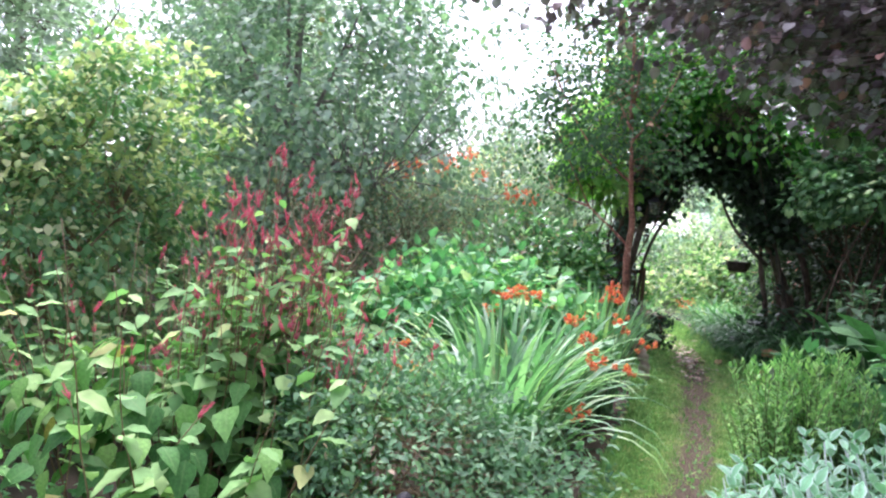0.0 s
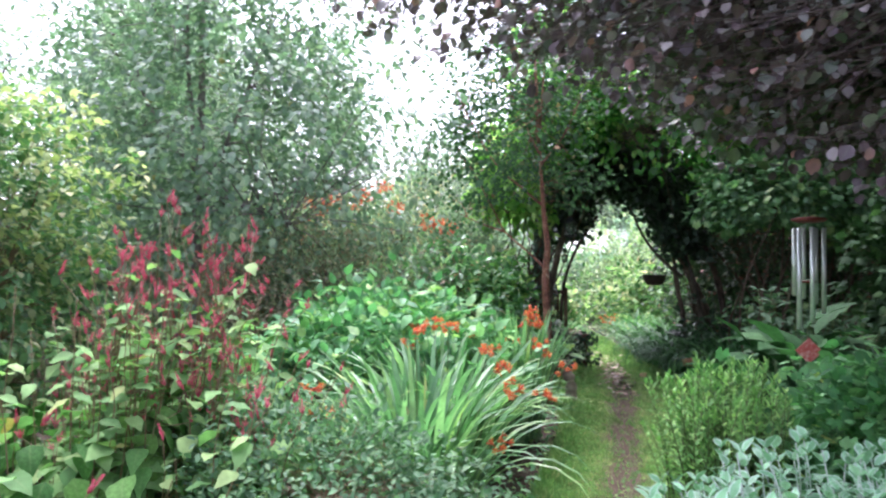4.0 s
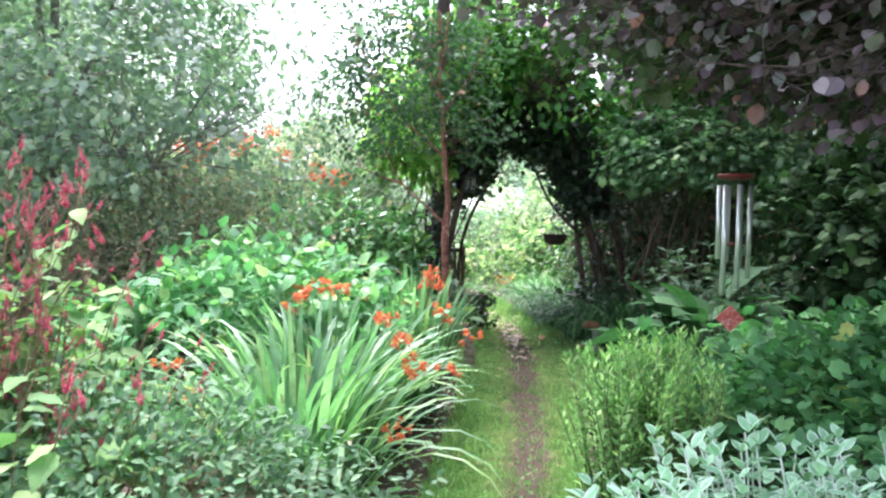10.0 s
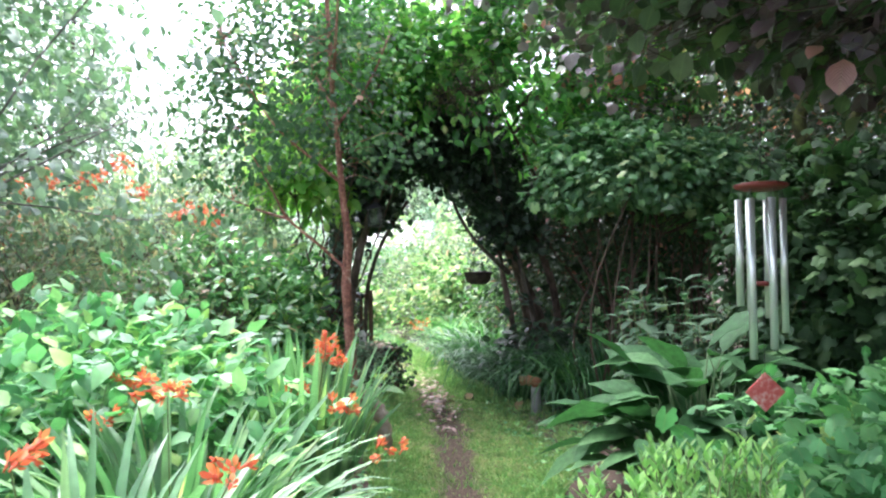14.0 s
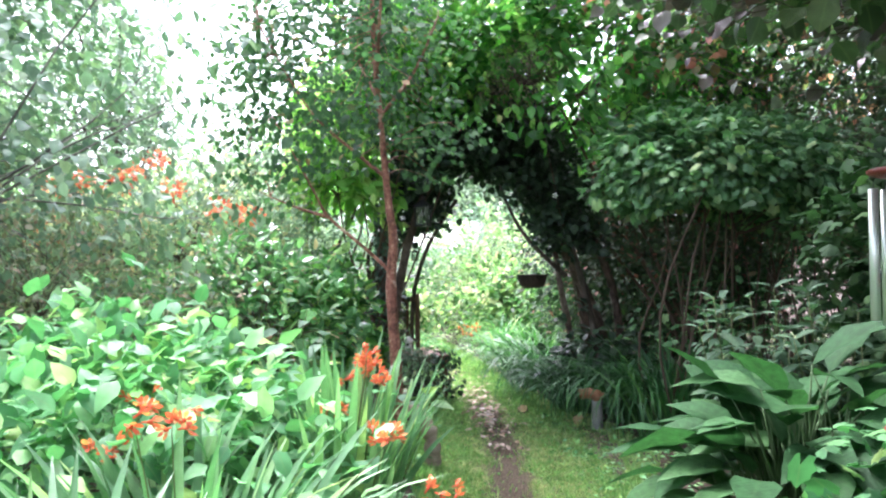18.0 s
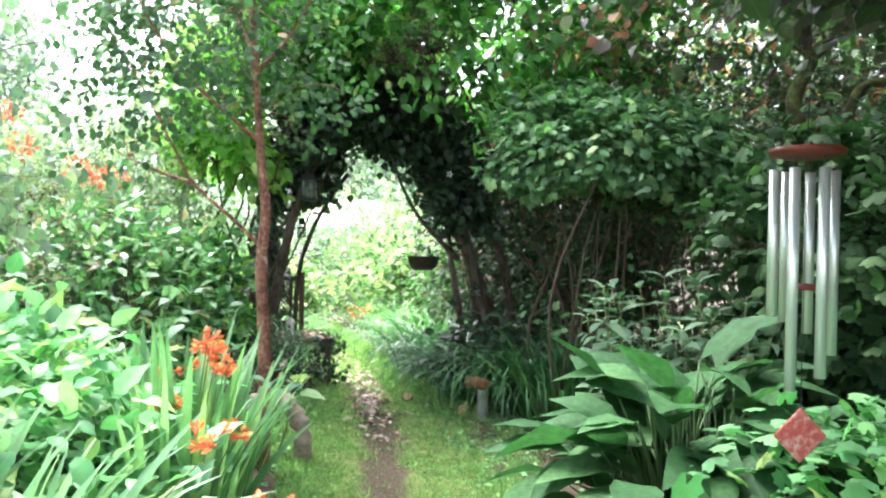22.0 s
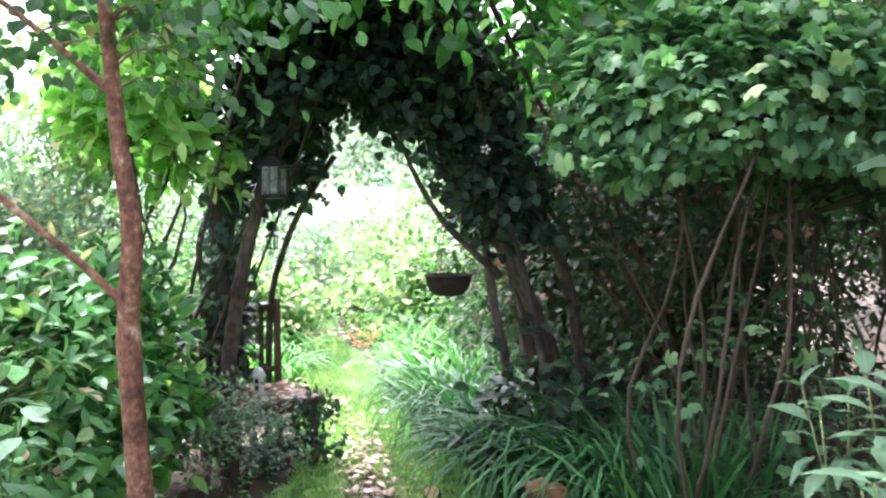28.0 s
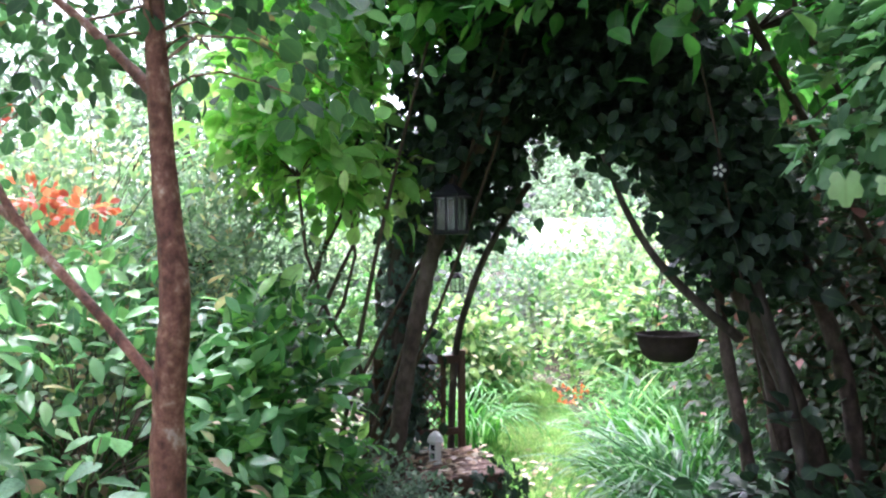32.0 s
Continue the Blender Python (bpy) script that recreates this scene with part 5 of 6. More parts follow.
shoots("hebe", (0.76, 4.08, 0), 210, (0.24, 0.25), (0.55, 0.92), "bushy hebe with narrow pale green leaves", leaf_shape([0.15, 0.17, 0.1], 0.12, 0.15), 0.058, "hebe", "stem_green", 24, 0.7, 0.12, 0.25, "shrub", 2, 0.004, 0.15, kinds=12, apart=6)
shrub("lady_mantle", (1.86, 4.45, 0), (0, 0, 0.45), (0.85, 0.75, 0.48), "dense mound of small scalloped green leaves", SCALLOP, "scallop", 520, 7, 0.06, 0.08, 40, "stem_green", 0.005, 31, foot=0.7, low=-0.25, inner=0.6, upward=1.6, hang=0.0)
shrub("lady_mantle", (1.75, 5.5, 0), (0, 0, 0.36), (0.75, 0.7, 0.4), "mound of scalloped green leaves behind the wind chime", SCALLOP, "scallop", 280, 7, 0.068, 0.08, 20, "stem_green", 0.005, 32, foot=0.5, low=-0.25, inner=0.6, upward=1.6)
shrub("lady_mantle", (2.7, 3.8, 0), (0, 0, 0.42), (0.8, 0.8, 0.5), "mound of scalloped green leaves at the border's back", SCALLOP, "scallop", 300, 7, 0.068, 0.08, 20, "stem_green", 0.005, 33, foot=0.5, low=-0.25, inner=0.6, upward=1.6)
shoots("willowherb", (1.06, 7.08, 0), 40, (0.3, 0.2), (0.8, 1.3), "tall leafy perennial with narrow grey-green leaves", leaf_shape([0.13, 0.18, 0.11], 0.1, 0.5), 0.17, "willow", "stem_green", 10, 0.15, 0.2, 0.25, "perennial", taper=0.3, rosette=0.7)

COMFREY = [leaf_buf_mesh("leaf", leaf_shape([0.16, 0.25, 0.27, 0.22, 0.12], 0.12, 0.12, 0.06), M["comfrey"], d) for d in (0.2, 0.5, 0.9)]


def comfrey(name, base, n, half, label):
    ob = thing(name, base, label, "perennial")
    for i in range(n):
        u, a = rng.uniform(0, 1) ** 0.6, rng.uniform(0, 6.28)
        f = np.array([math.cos(a) * half * u * 0.4, math.sin(a) * half * u * 0.4, 0])
        q = np.array([math.cos(a) * half * u, math.sin(a) * half * u, rng.uniform(0.45, 0.92) * (1.05 - 0.45 * u)])
        one = Buf()
        tube(one, bent(f, q, 0.05, 0.04, 5), np.linspace(0.008, 0.004, 5), 5)
        part("leaf_stalk", one, M["stem_dark"], ob)
        lf = part("leaf", COMFREY[i % 3], None, ob)
        lf.location = q
        lf.rotation_euler = (rng.uniform(0.3, 1.2) - 0.5 * u, rng.normal(0, 0.25), a - math.pi / 2 + rng.normal(0, 0.35))
        sc = rng.uniform(0.26, 0.4)
        lf.scale = (sc, sc, sc)
    return ob


comfrey("comfrey", (1.02, 6.15, 0), 150, 0.52, "comfrey with large drooping green leaves")

# thicket and trees behind; the dark leaf colours carry their shade
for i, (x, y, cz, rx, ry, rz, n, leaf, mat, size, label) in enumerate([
        (1.6, 9.7, 1.8, 1.5, 0.8, 1.35, 1150, SMALL, "thicket", 0.065, "dense thicket with many brown stems, shade in its leaf colour"),
        (2.4, 7.5, 1.08, 1.0, 0.8, 0.95, 620, CURRANT, "currant_shaded", 0.1, "leafy shrub with lobed leaves beside the wind chime, shade in its leaf colour"),
        (3.5, 5.0, 1.3, 1.0, 1.6, 1.5, 1200, DIAMOND, "thicket", 0.075, "shrub along the garden edge, shade in its leaf colour"),
        (3.4, 9.4, 2.2, 1.4, 1.2, 2.0, 950, DIAMOND, "thicket", 0.08, "tall shrub behind the mossy tree, shade in its leaf colour"),
        (0.6, 11.0, 1.6, 1.2, 0.8, 1.25, 1000, DIAMOND, "thicket", 0.08, "tall shrub behind the arch, shade in its leaf colour"),
        (4.6, 7.0, 2.6, 1.4, 1.8, 2.6, 1800, DIAMOND, "thicket", 0.085, "tall hedge shrub at the garden edge, shade in its leaf colour"),
        (4.4, 3.0, 1.8, 1.2, 1.6, 1.9, 1200, DIAMOND, "thicket", 0.085, "hedge shrub at the garden edge, shade in its leaf colour")]):
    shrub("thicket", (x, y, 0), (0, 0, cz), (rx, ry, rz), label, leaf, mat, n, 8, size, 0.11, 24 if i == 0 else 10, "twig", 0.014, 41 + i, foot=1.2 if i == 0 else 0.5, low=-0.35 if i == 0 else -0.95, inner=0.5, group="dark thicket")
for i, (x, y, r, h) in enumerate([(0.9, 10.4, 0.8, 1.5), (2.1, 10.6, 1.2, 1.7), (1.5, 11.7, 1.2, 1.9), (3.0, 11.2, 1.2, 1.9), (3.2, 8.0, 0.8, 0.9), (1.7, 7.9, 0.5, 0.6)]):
    shrub("undergrowth", (x, y, 0), (0, 0, h * 0.5), (r, r * 0.8, h * 0.6), "low undergrowth below the thicket, shade in its leaf colour", SMALL, "currant_shaded", 230, 8, 0.06, 0.09, 8, "twig", 0.008, 90 + i, foot=0.3, low=-0.3, inner=0.4, group="undergrowth")
tree("mossy_tree", (2.2, 8.6, 0), [(0, 0, 0), (-0.05, -0.2, 0.9), (-0.1, -0.35, 1.7), (-0.12, -0.4, 2.03), (-0.2, -0.4, 2.35), (-0.1, -0.4, 2.63), (-0.32, -0.4, 2.83), (-0.6, -0.3, 3.4)], 0.08,
     [[(-0.12, -0.4, 1.85), (0.1, -0.4, 2.1), (0.16, -0.4, 2.3), (0.25, -0.4, 2.44), (0.52, -0.4, 2.52), (0.85, -0.4, 2.85)], [(-0.1, -0.4, 2.63), (0.3, -0.1, 3.0), (0.7, 0.2, 3.6)]],
     (-0.3, 0.4, 3.55), (2.0, 1.4, 1.1), "crooked moss-covered tree with reddening leaves", HAZEL_LEAF, "reddening", "bark_moss", 950, 8, 0.08, 0.13, 44, r_limb=0.05, twigs=0.2)

# purple hazel overhead




def hazel():
    ob = thing("purple_hazel", (3.3, 3.9, 0), "purple-leaved hazel whose branches overhang the path", "tree")
    base = np.array([3.3, 3.9, 0])
    wood, twigs, g = Buf(), Buf(), Buf()
    tube(wood, polyline([(0, 0, 0), (-0.1, 0, 1.0), (-0.2, 0, 2.0), (-0.2, 0.1, 3.4)], 5), np.linspace(0.09, 0.05, 16), 10)
    part("trunk", wood, M["bark_grey"], ob)
    n = 3000
    for i in range(n):
        x = 3.4 - 4.2 * rng.uniform(0, 1) ** 1.35
        # right part reaches further back: added canopy, closes the sky and shades the bed
        y = rng.uniform(2.9, 5.7 + 2.0 * (x > 1.0)) + 0.25 * max(0, -x)
        low = 2.06 - 0.55 * min(max(x - 0.4, 0), 0.9) + 0.75 * max(0.35 - x, 0) + 0.25 * max(y - 4.0, 0) * (x > 0.6)
        z = low + 0.08 + 1.5 * rng.uniform(0, 1) ** 1.3
        tip = np.array([x, y, z]) - base
        root = np.array([tip[0] * 0.55 + 0.4, tip[1] * 0.55, z + 0.25 + 0.25 * rng.uniform()])
        p = bent(root, tip, 0.06, 0.11, 7)
        tube(twigs, p, np.linspace(0.004, 0.0015, 7), 3, cap=False)
        k = 13
        s = np.linspace(0.25, 1, k)
        at = np.stack([np.interp(s, np.linspace(0, 1, 7), p[:, c]) for c in range(3)], 1) + rng.normal(0, 0.03, (k, 3))
        d = unit(p[-1] - p[0])
        sd = unit(np.cross(d, [0, 0, 1]))
        al = d * 0.35 + sd * np.where(np.arange(k) % 2, 1, -1)[:, None] * 0.7 + rng.normal(0, 0.3, (k, 3)) - np.array([0, 0, 0.4])
        add_leaves(g, HAZEL_LEAF, at, al, np.array([[0, -0.25, 1.0]]) + rng.normal(0, 0.45, (k, 3)), 0.051 * rng.uniform(0.7, 1.3, k), 0 if rng.uniform() < 1.25 - 0.35 * (y - 3.6) else 1)
    for i in range(1080):
        far = i >= 900
        x, y = (rng.uniform(-1.1, 0.4), rng.uniform(3.0, 4.2)) if far else (rng.uniform(0.3, 3.0), rng.uniform(4.1, 6.6))
        z = 2.3 - 0.35 * x + 0.4 * rng.uniform(0, 1) ** 1.5 if far else 1.98 - 0.3 * min(max(x - 0.75, -0.5), 0.6) + 0.3 * max(y - 4.8, 0) + 0.75 * rng.uniform(0, 1) ** 1.2
        tip = np.array([x, y, z]) - base
        p = bent(np.array([tip[0] * 0.65 + 0.2, tip[1] * 0.65, z + 0.3]), tip, 0.05, 0.1, 6)
        tube(twigs, p, np.linspace(0.004, 0.0015, 6), 3, cap=False)
        k = 9
        s = np.linspace(0.35, 1, k)
        at = np.stack([np.interp(s, np.linspace(0, 1, 6), p[:, c]) for c in range(3)], 1) + rng.normal(0, 0.025, (k, 3))
        al = unit(p[-1] - p[0]) * 0.4 + rng.normal(0, 0.5, (k, 3)) - np.array([0, 0, 0.35])
        add_leaves(g, HAZEL_LEAF, at, al, np.array([[0, -0.2, 1.0]]) + rng.normal(0, 0.35, (k, 3)), (0.06 if far else 0.078) * rng.uniform(0.7, 1.25, k), 1 if not far and rng.uniform() < 0.75 else 0)
    for pts in ([(-0.2, 0, 2.3), (-1.2, 0.2, 2.7), (-2.4, 0.1, 2.75)], [(-0.2, 0, 2.0), (-1.0, -0.8, 2.4), (-1.7, -1.3, 2.5)], [(-0.2, 0, 1.9), (-1.1, 0.8, 2.1), (-2.0, 1.2, 2.2)]):
        one = Buf()
        limb(one, pts, 0.035, 0.012)
        part("limb", one, M["bark_grey"], ob)
    part("twig_work", twigs, M["bark_grey"], ob, kind="stuff")
    part("crown", g, [M["hazel"], M["hazel_green"]], ob, kind="stuff")


hazel()

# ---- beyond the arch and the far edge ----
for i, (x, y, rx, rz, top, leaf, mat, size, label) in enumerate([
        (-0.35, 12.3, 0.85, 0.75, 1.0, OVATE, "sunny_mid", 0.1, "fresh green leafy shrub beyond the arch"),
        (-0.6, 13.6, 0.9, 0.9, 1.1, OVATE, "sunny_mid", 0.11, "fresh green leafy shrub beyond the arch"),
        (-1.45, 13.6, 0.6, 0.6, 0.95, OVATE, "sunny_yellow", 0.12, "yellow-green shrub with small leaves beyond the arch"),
        (-3.5, 13.2, 0.7, 0.5, 0.6, OVATE, "sunny_yellow", 0.12, "low yellow-green border plant beyond the arch, sunlight in its colour"),
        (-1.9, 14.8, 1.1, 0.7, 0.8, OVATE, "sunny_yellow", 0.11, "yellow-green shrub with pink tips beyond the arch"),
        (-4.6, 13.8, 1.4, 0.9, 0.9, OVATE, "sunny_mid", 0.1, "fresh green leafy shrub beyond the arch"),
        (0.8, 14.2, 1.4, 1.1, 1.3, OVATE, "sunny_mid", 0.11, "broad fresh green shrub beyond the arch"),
        (-3.9, 17, 1.8, 1.15, 1.2, SMALL, "sunny", 0.09, "border shrub beyond the arch, pale glare in its leaf colour"),
        (-5.5, 17.2, 1.1, 1.35, 1.5, SMALL, "hazy_blue", 0.1, "border shrub beyond the arch, haze in its pale blue-green colour"),
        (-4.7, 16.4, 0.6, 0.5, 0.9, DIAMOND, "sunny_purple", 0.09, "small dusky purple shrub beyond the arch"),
        (-4.2, 17.9, 0.9, 0.85, 1.25, SMALL, "hazy_blue", 0.1, "border shrub beyond the arch, haze in its pale blue-green colour"),
        (-3.1, 18.0, 0.8, 1.3, 1.4, SMALL, "hazy_blue", 0.1, "border shrub beyond the arch, haze in its pale blue-green colour"),
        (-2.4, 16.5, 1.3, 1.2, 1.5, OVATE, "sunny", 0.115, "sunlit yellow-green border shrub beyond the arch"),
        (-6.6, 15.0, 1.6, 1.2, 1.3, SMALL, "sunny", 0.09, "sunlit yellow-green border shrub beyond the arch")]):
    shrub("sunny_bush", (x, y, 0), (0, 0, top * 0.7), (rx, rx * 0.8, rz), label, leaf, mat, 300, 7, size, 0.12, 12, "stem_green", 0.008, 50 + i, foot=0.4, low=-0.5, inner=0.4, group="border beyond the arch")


def far_tree(i, x, y, h, w, mat="far_tree", label="slender tree at the garden's edge, haze in its grey-green colour", n=620):
    up = [(0, 0, 0), (0.1, 0, h * 0.3), (-0.05, 0, h * 0.6), (0.1, 0, h * 0.95)]
    limbs = []
    for k in range(9):
        z = h * rng.uniform(0.25, 0.75)
        a = rng.uniform(0, 6.28)
        e = np.array([math.cos(a), math.sin(a), 0]) * w * rng.uniform(0.5, 0.9)
        limbs.append([(0, 0, z), tuple(e * 0.5 + np.array([0, 0, z + 0.12 * h])), tuple(e + np.array([0, 0, z + 0.3 * h]))])
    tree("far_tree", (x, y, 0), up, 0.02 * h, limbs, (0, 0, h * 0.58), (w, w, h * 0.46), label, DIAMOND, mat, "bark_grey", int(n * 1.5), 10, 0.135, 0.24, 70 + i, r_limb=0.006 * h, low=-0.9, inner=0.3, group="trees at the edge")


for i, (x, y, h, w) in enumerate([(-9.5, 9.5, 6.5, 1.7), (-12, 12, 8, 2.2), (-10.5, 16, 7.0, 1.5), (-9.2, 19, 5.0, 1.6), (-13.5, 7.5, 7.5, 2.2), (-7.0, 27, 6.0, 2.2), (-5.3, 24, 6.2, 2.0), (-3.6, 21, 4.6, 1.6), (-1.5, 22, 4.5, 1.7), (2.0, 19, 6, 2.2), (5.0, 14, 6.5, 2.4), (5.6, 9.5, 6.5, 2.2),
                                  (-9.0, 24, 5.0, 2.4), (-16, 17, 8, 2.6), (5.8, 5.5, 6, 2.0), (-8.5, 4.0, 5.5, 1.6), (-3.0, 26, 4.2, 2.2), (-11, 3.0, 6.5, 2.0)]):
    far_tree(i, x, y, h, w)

# ---- wind chime ----
chime = thing("wind_chime", (1.11, 5.09, 0.85), "wind chime with metal tubes, red wooden disc and red sail", "wind chime")
lathe_disc = lathe(Buf(), [(0.0, 0.748), (0.06, 0.75), (0.085, 0.757), (0.097, 0.766), (0.098, 0.772), (0.088, 0.779), (0.05, 0.784), (0.0, 0.785)], sides=36)
part("top_disc", lathe_disc, M["red_wood"], chime, "red-stained wooden disc")
for a, ln, r in ((-112, 0.59, 0.016), (-59, 0.55, 0.016), (25, 0.5, 0.0145), (81, 0.45, 0.0155), (129, 0.42, 0.0145), (185, 0.4, 0.016)):
    a = radians(a - 16)
    r *= 0.88
    x, y = 0.079 * math.cos(a), 0.079 * math.sin(a)
    b = Buf()
    k = 20
    ang = np.linspace(0, 6.283, k, endpoint=False)
    prof = [(r, 0.72 - ln), (r, 0.72), (r * 0.84, 0.72), (r * 0.84, 0.72 - ln)]
    ring = np.array([[(x + q * math.cos(t), y + q * math.sin(t), z) for t in ang] for q, z in prof])
    f = []
    for m in range(4):
        for j in range(k):
            jn, mn = (j + 1) % k, (m + 1) % 4
            f.append((m * k + j, m * k + jn, mn * k + jn, mn * k + j))
    b.add(ring.reshape(-1, 3), [np.array(f)])
    tb = part("tube", b, M["steel"], chime)
    c = Buf()
    tube(c, [(x - r * 0.7, y, 0.715 - ln * 0.22), (x, y, 0.72), (x * 0.95, y * 0.95, 0.757)], 0.0012, 5)
    part("cord", c, M["cord"], tb)
part("striker", lathe(Buf(), [(0, 0.395), (0.036, 0.396), (0.04, 0.404), (0.036, 0.412), (0, 0.413)], sides=24), M["red_wood"], chime, "small red wooden striker disc")
c = Buf()
tube(c, [(0, 0, 0.76), (0, 0, 0.4), (0, 0, 0.03)], 0.0012, 5)
tube(c, [(0, 0, 0.785), (0.004, 0, 0.95), (0, 0.0, 1.25)], 0.0012, 5)
for a in (0.2, 2.3, 4.4):
    tube(c, [(0.085 * math.cos(a), 0.085 * math.sin(a), 0.785), (0.04 * math.cos(a), 0.04 * math.sin(a), 0.84), (0, 0, 0.9)], 0.001, 5)
part("cord", c, M["cord"], chime)
turn = Matrix.Rotation(radians(12), 4, "Z") @ Matrix.Rotation(radians(45), 4, "Y")
part("sail", box(Buf(), (-0.053, -0.003, -0.053), (0.053, 0.003, 0.053), 0, turn, 0.003), M["red_sail"], chime, "faded red square sail", smooth=False)

# ---- hanging basket ----
hb = thing("hanging_basket", (-0.7, 9.51, 1.09), "dark round hanging basket on chains under the arch", "basket")
part("bowl", lathe(Buf(), [(0.0, 0.0), (0.08, 0.003), (0.115, 0.03), (0.132, 0.075), (0.138, 0.115), (0.146, 0.118), (0.147, 0.126), (0.136, 0.128), (0.128, 0.115), (0.12, 0.1), (0.0, 0.1)], sides=28), M["basket"], hb)
for a in (0.3, 2.4, 4.5):
    c = Buf()
    tube(c, [(0.138 * math.cos(a), 0.138 * math.sin(a), 0.12), (0.05 * math.cos(a), 0.05 * math.sin(a), 0.42), (0.0, 0.0, 0.56)], 0.0022, 5)
    part("chain", c, M["iron"], hb)
c = Buf()
tube(c, [(0, 0, 0.55), (0.012, 0, 0.6), (0, 0, 0.66), (-0.02, 0, 0.9)], 0.003, 6)
part("hook", c, M["iron"], hb)


def lantern(name, at, w, h, label):
    """A small glazed lantern: base, four posts, panes, roof and ring."""
    ob = thing(name, at, label, "lantern")
    part("base", box(Buf(), (-w / 2, -w / 2, 0), (w / 2, w / 2, h * 0.08)), M["iron"], ob, smooth=False)
    for sx in (-1, 1):
        for sy in (-1, 1):
            part("post", box(Buf(), (sx * w * 0.43 - w * 0.05, sy * w * 0.43 - w * 0.05, h * 0.08), (sx * w * 0.43 + w * 0.05, sy * w * 0.43 + w * 0.05, h * 0.66), 0, None, 0.001), M["iron"], ob, smooth=False)
    for k in range(4):
        m = Matrix.Rotation(k * math.pi / 2, 4, "Z")
        part("pane", box(Buf(), (-w * 0.37, w * 0.42, h * 0.09), (w * 0.37, w * 0.435, h * 0.65), 0, m, 0), M["glass"], ob, smooth=False)
        part("mullion", box(Buf(), (-w * 0.03, w * 0.41, h * 0.08), (w * 0.03, w * 0.45, h * 0.66), 0, m, 0.0005), M["iron"], ob, smooth=False)
    b = Buf()
    e = w * 0.58
    b.add([(-e, -e, h * 0.66), (e, -e, h * 0.66), (e, e, h * 0.66), (-e, e, h * 0.66), (-e, -e, h * 0.7), (e, -e, h * 0.7), (e, e, h * 0.7), (-e, e, h * 0.7),
           (-w * 0.15, -w * 0.15, h * 0.9), (w * 0.15, -w * 0.15, h * 0.9), (w * 0.15, w * 0.15, h * 0.9), (-w * 0.15, w * 0.15, h * 0.9)],
          [np.array([(3, 2, 1, 0), (0, 1, 5, 4), (1, 2, 6, 5), (2, 3, 7, 6), (3, 0, 4, 7), (4, 5, 9, 8), (5, 6, 10, 9), (6, 7, 11, 10), (7, 4, 8, 11), (8, 9, 10, 11)])])
    part("roof", b, M["iron"], ob, smooth=False)
    c = Buf()
    t = np.linspace(0, 6.283, 13)
    tube(c, np.stack([w * 0.16 * np.cos(t), 0 * t, h * 0.98 + w * 0.16 * np.sin(t)], 1), w * 0.025, 5, cap=False)
    part("ring", c, M["iron"], ob)
    return ob


lantern("lantern", (-1.67, 9.22, 1.68), 0.13, 0.27, "black metal lantern hung on the arch")
lantern("lantern", (-1.97, 9.9, 1.36), 0.065, 0.13, "small black lantern hung from a branch")

# ---- old chair under the arch ----
chair = thing("garden_chair", (-1.95, 9.58, 0), "old weathered wooden chair overgrown with ivy, fallen leaves on its seat", "chair")
TURN = Matrix.Rotation(radians(46), 4, "Z")


def slab(name, lo, hi, parent=chair, label="", mat="old_wood"):
    return part(name, box(Buf(), lo, hi, 0, TURN, 0.005), M[mat], parent, label, smooth=False)


for x in (-0.26, 0.26):
    slab("front_leg", (x - 0.022, -0.27, 0), (x + 0.022, -0.225, 0.43))
    slab("back_post", (x - 0.02, 0.27, 0), (x + 0.02, 0.31, 1.02))
    slab("side_rail", (x - 0.016, -0.22, 0.36), (x + 0.016, 0.27, 0.415))
slab("front_rail", (-0.24, -0.265, 0.36), (0.24, -0.235, 0.42))
slab("low_rail", (-0.24, -0.26, 0.16), (0.24, -0.235, 0.2))
slab("top_rail", (-0.24, 0.277, 0.94), (0.24, 0.303, 0.99))
slab("back_rail", (-0.24, 0.277, 0.52), (0.24, 0.303, 0.56))
slab("back_slat", (0.13, 0.28, 0.56), (0.16, 0.3, 0.94))
for k in range(6):
    y0 = -0.28 + k * 0.094
    slab("seat_slat", (-0.3, y0, 0.42), (0.3, y0 + 0.084, 0.445))
lat = Buf()
for k in range(-8, 9):
    for s in (-1, 1):
        x0, x1, z0, z1 = k * 0.045 - 0.19 * s, k * 0.045 + 0.19 * s, 0.56, 0.94
        t0 = max(0.0, *[((-0.24 if (x1 - x0) > 0 else 0.13) - x0) / (x1 - x0)])
        t1 = min(1.0, ((0.13 if (x1 - x0) > 0 else -0.24) - x0) / (x1 - x0))
        if t1 > t0:
            a = np.array([x0 + (x1 - x0) * t0, 0.29 + 0.003 * s, z0 + (z1 - z0) * t0])
            b = np.array([x0 + (x1 - x0) * t1, 0.29 + 0.003 * s, z0 + (z1 - z0) * t1])
            tube(lat, [tuple(TURN @ Vector(a)), tuple(TURN @ Vector((a + b) / 2)), tuple(TURN @ Vector(b))], 0.004, 4)
part("lattice", lat, M["old_wood"], chair, "crossed lattice panel of the backrest")

house_lantern = thing("tealight_house", (-1.95, 9.58, 0.447), "small white house-shaped tealight holder on the chair seat", "candle holder")
part("body", lathe(Buf(), [(0.0, 0.0), (0.042, 0.0), (0.042, 0.01), (0.036, 0.012), (0.036, 0.115), (0.0, 0.116)], sides=6), M["white_paint"], house_lantern, smooth=False)
part("roof", lathe(Buf(), [(0.0, 0.115), (0.048, 0.115), (0.05, 0.122), (0.036, 0.15), (0.02, 0.165), (0.008, 0.172), (0.0, 0.174)], sides=6), M["white_paint"], house_lantern, smooth=False)
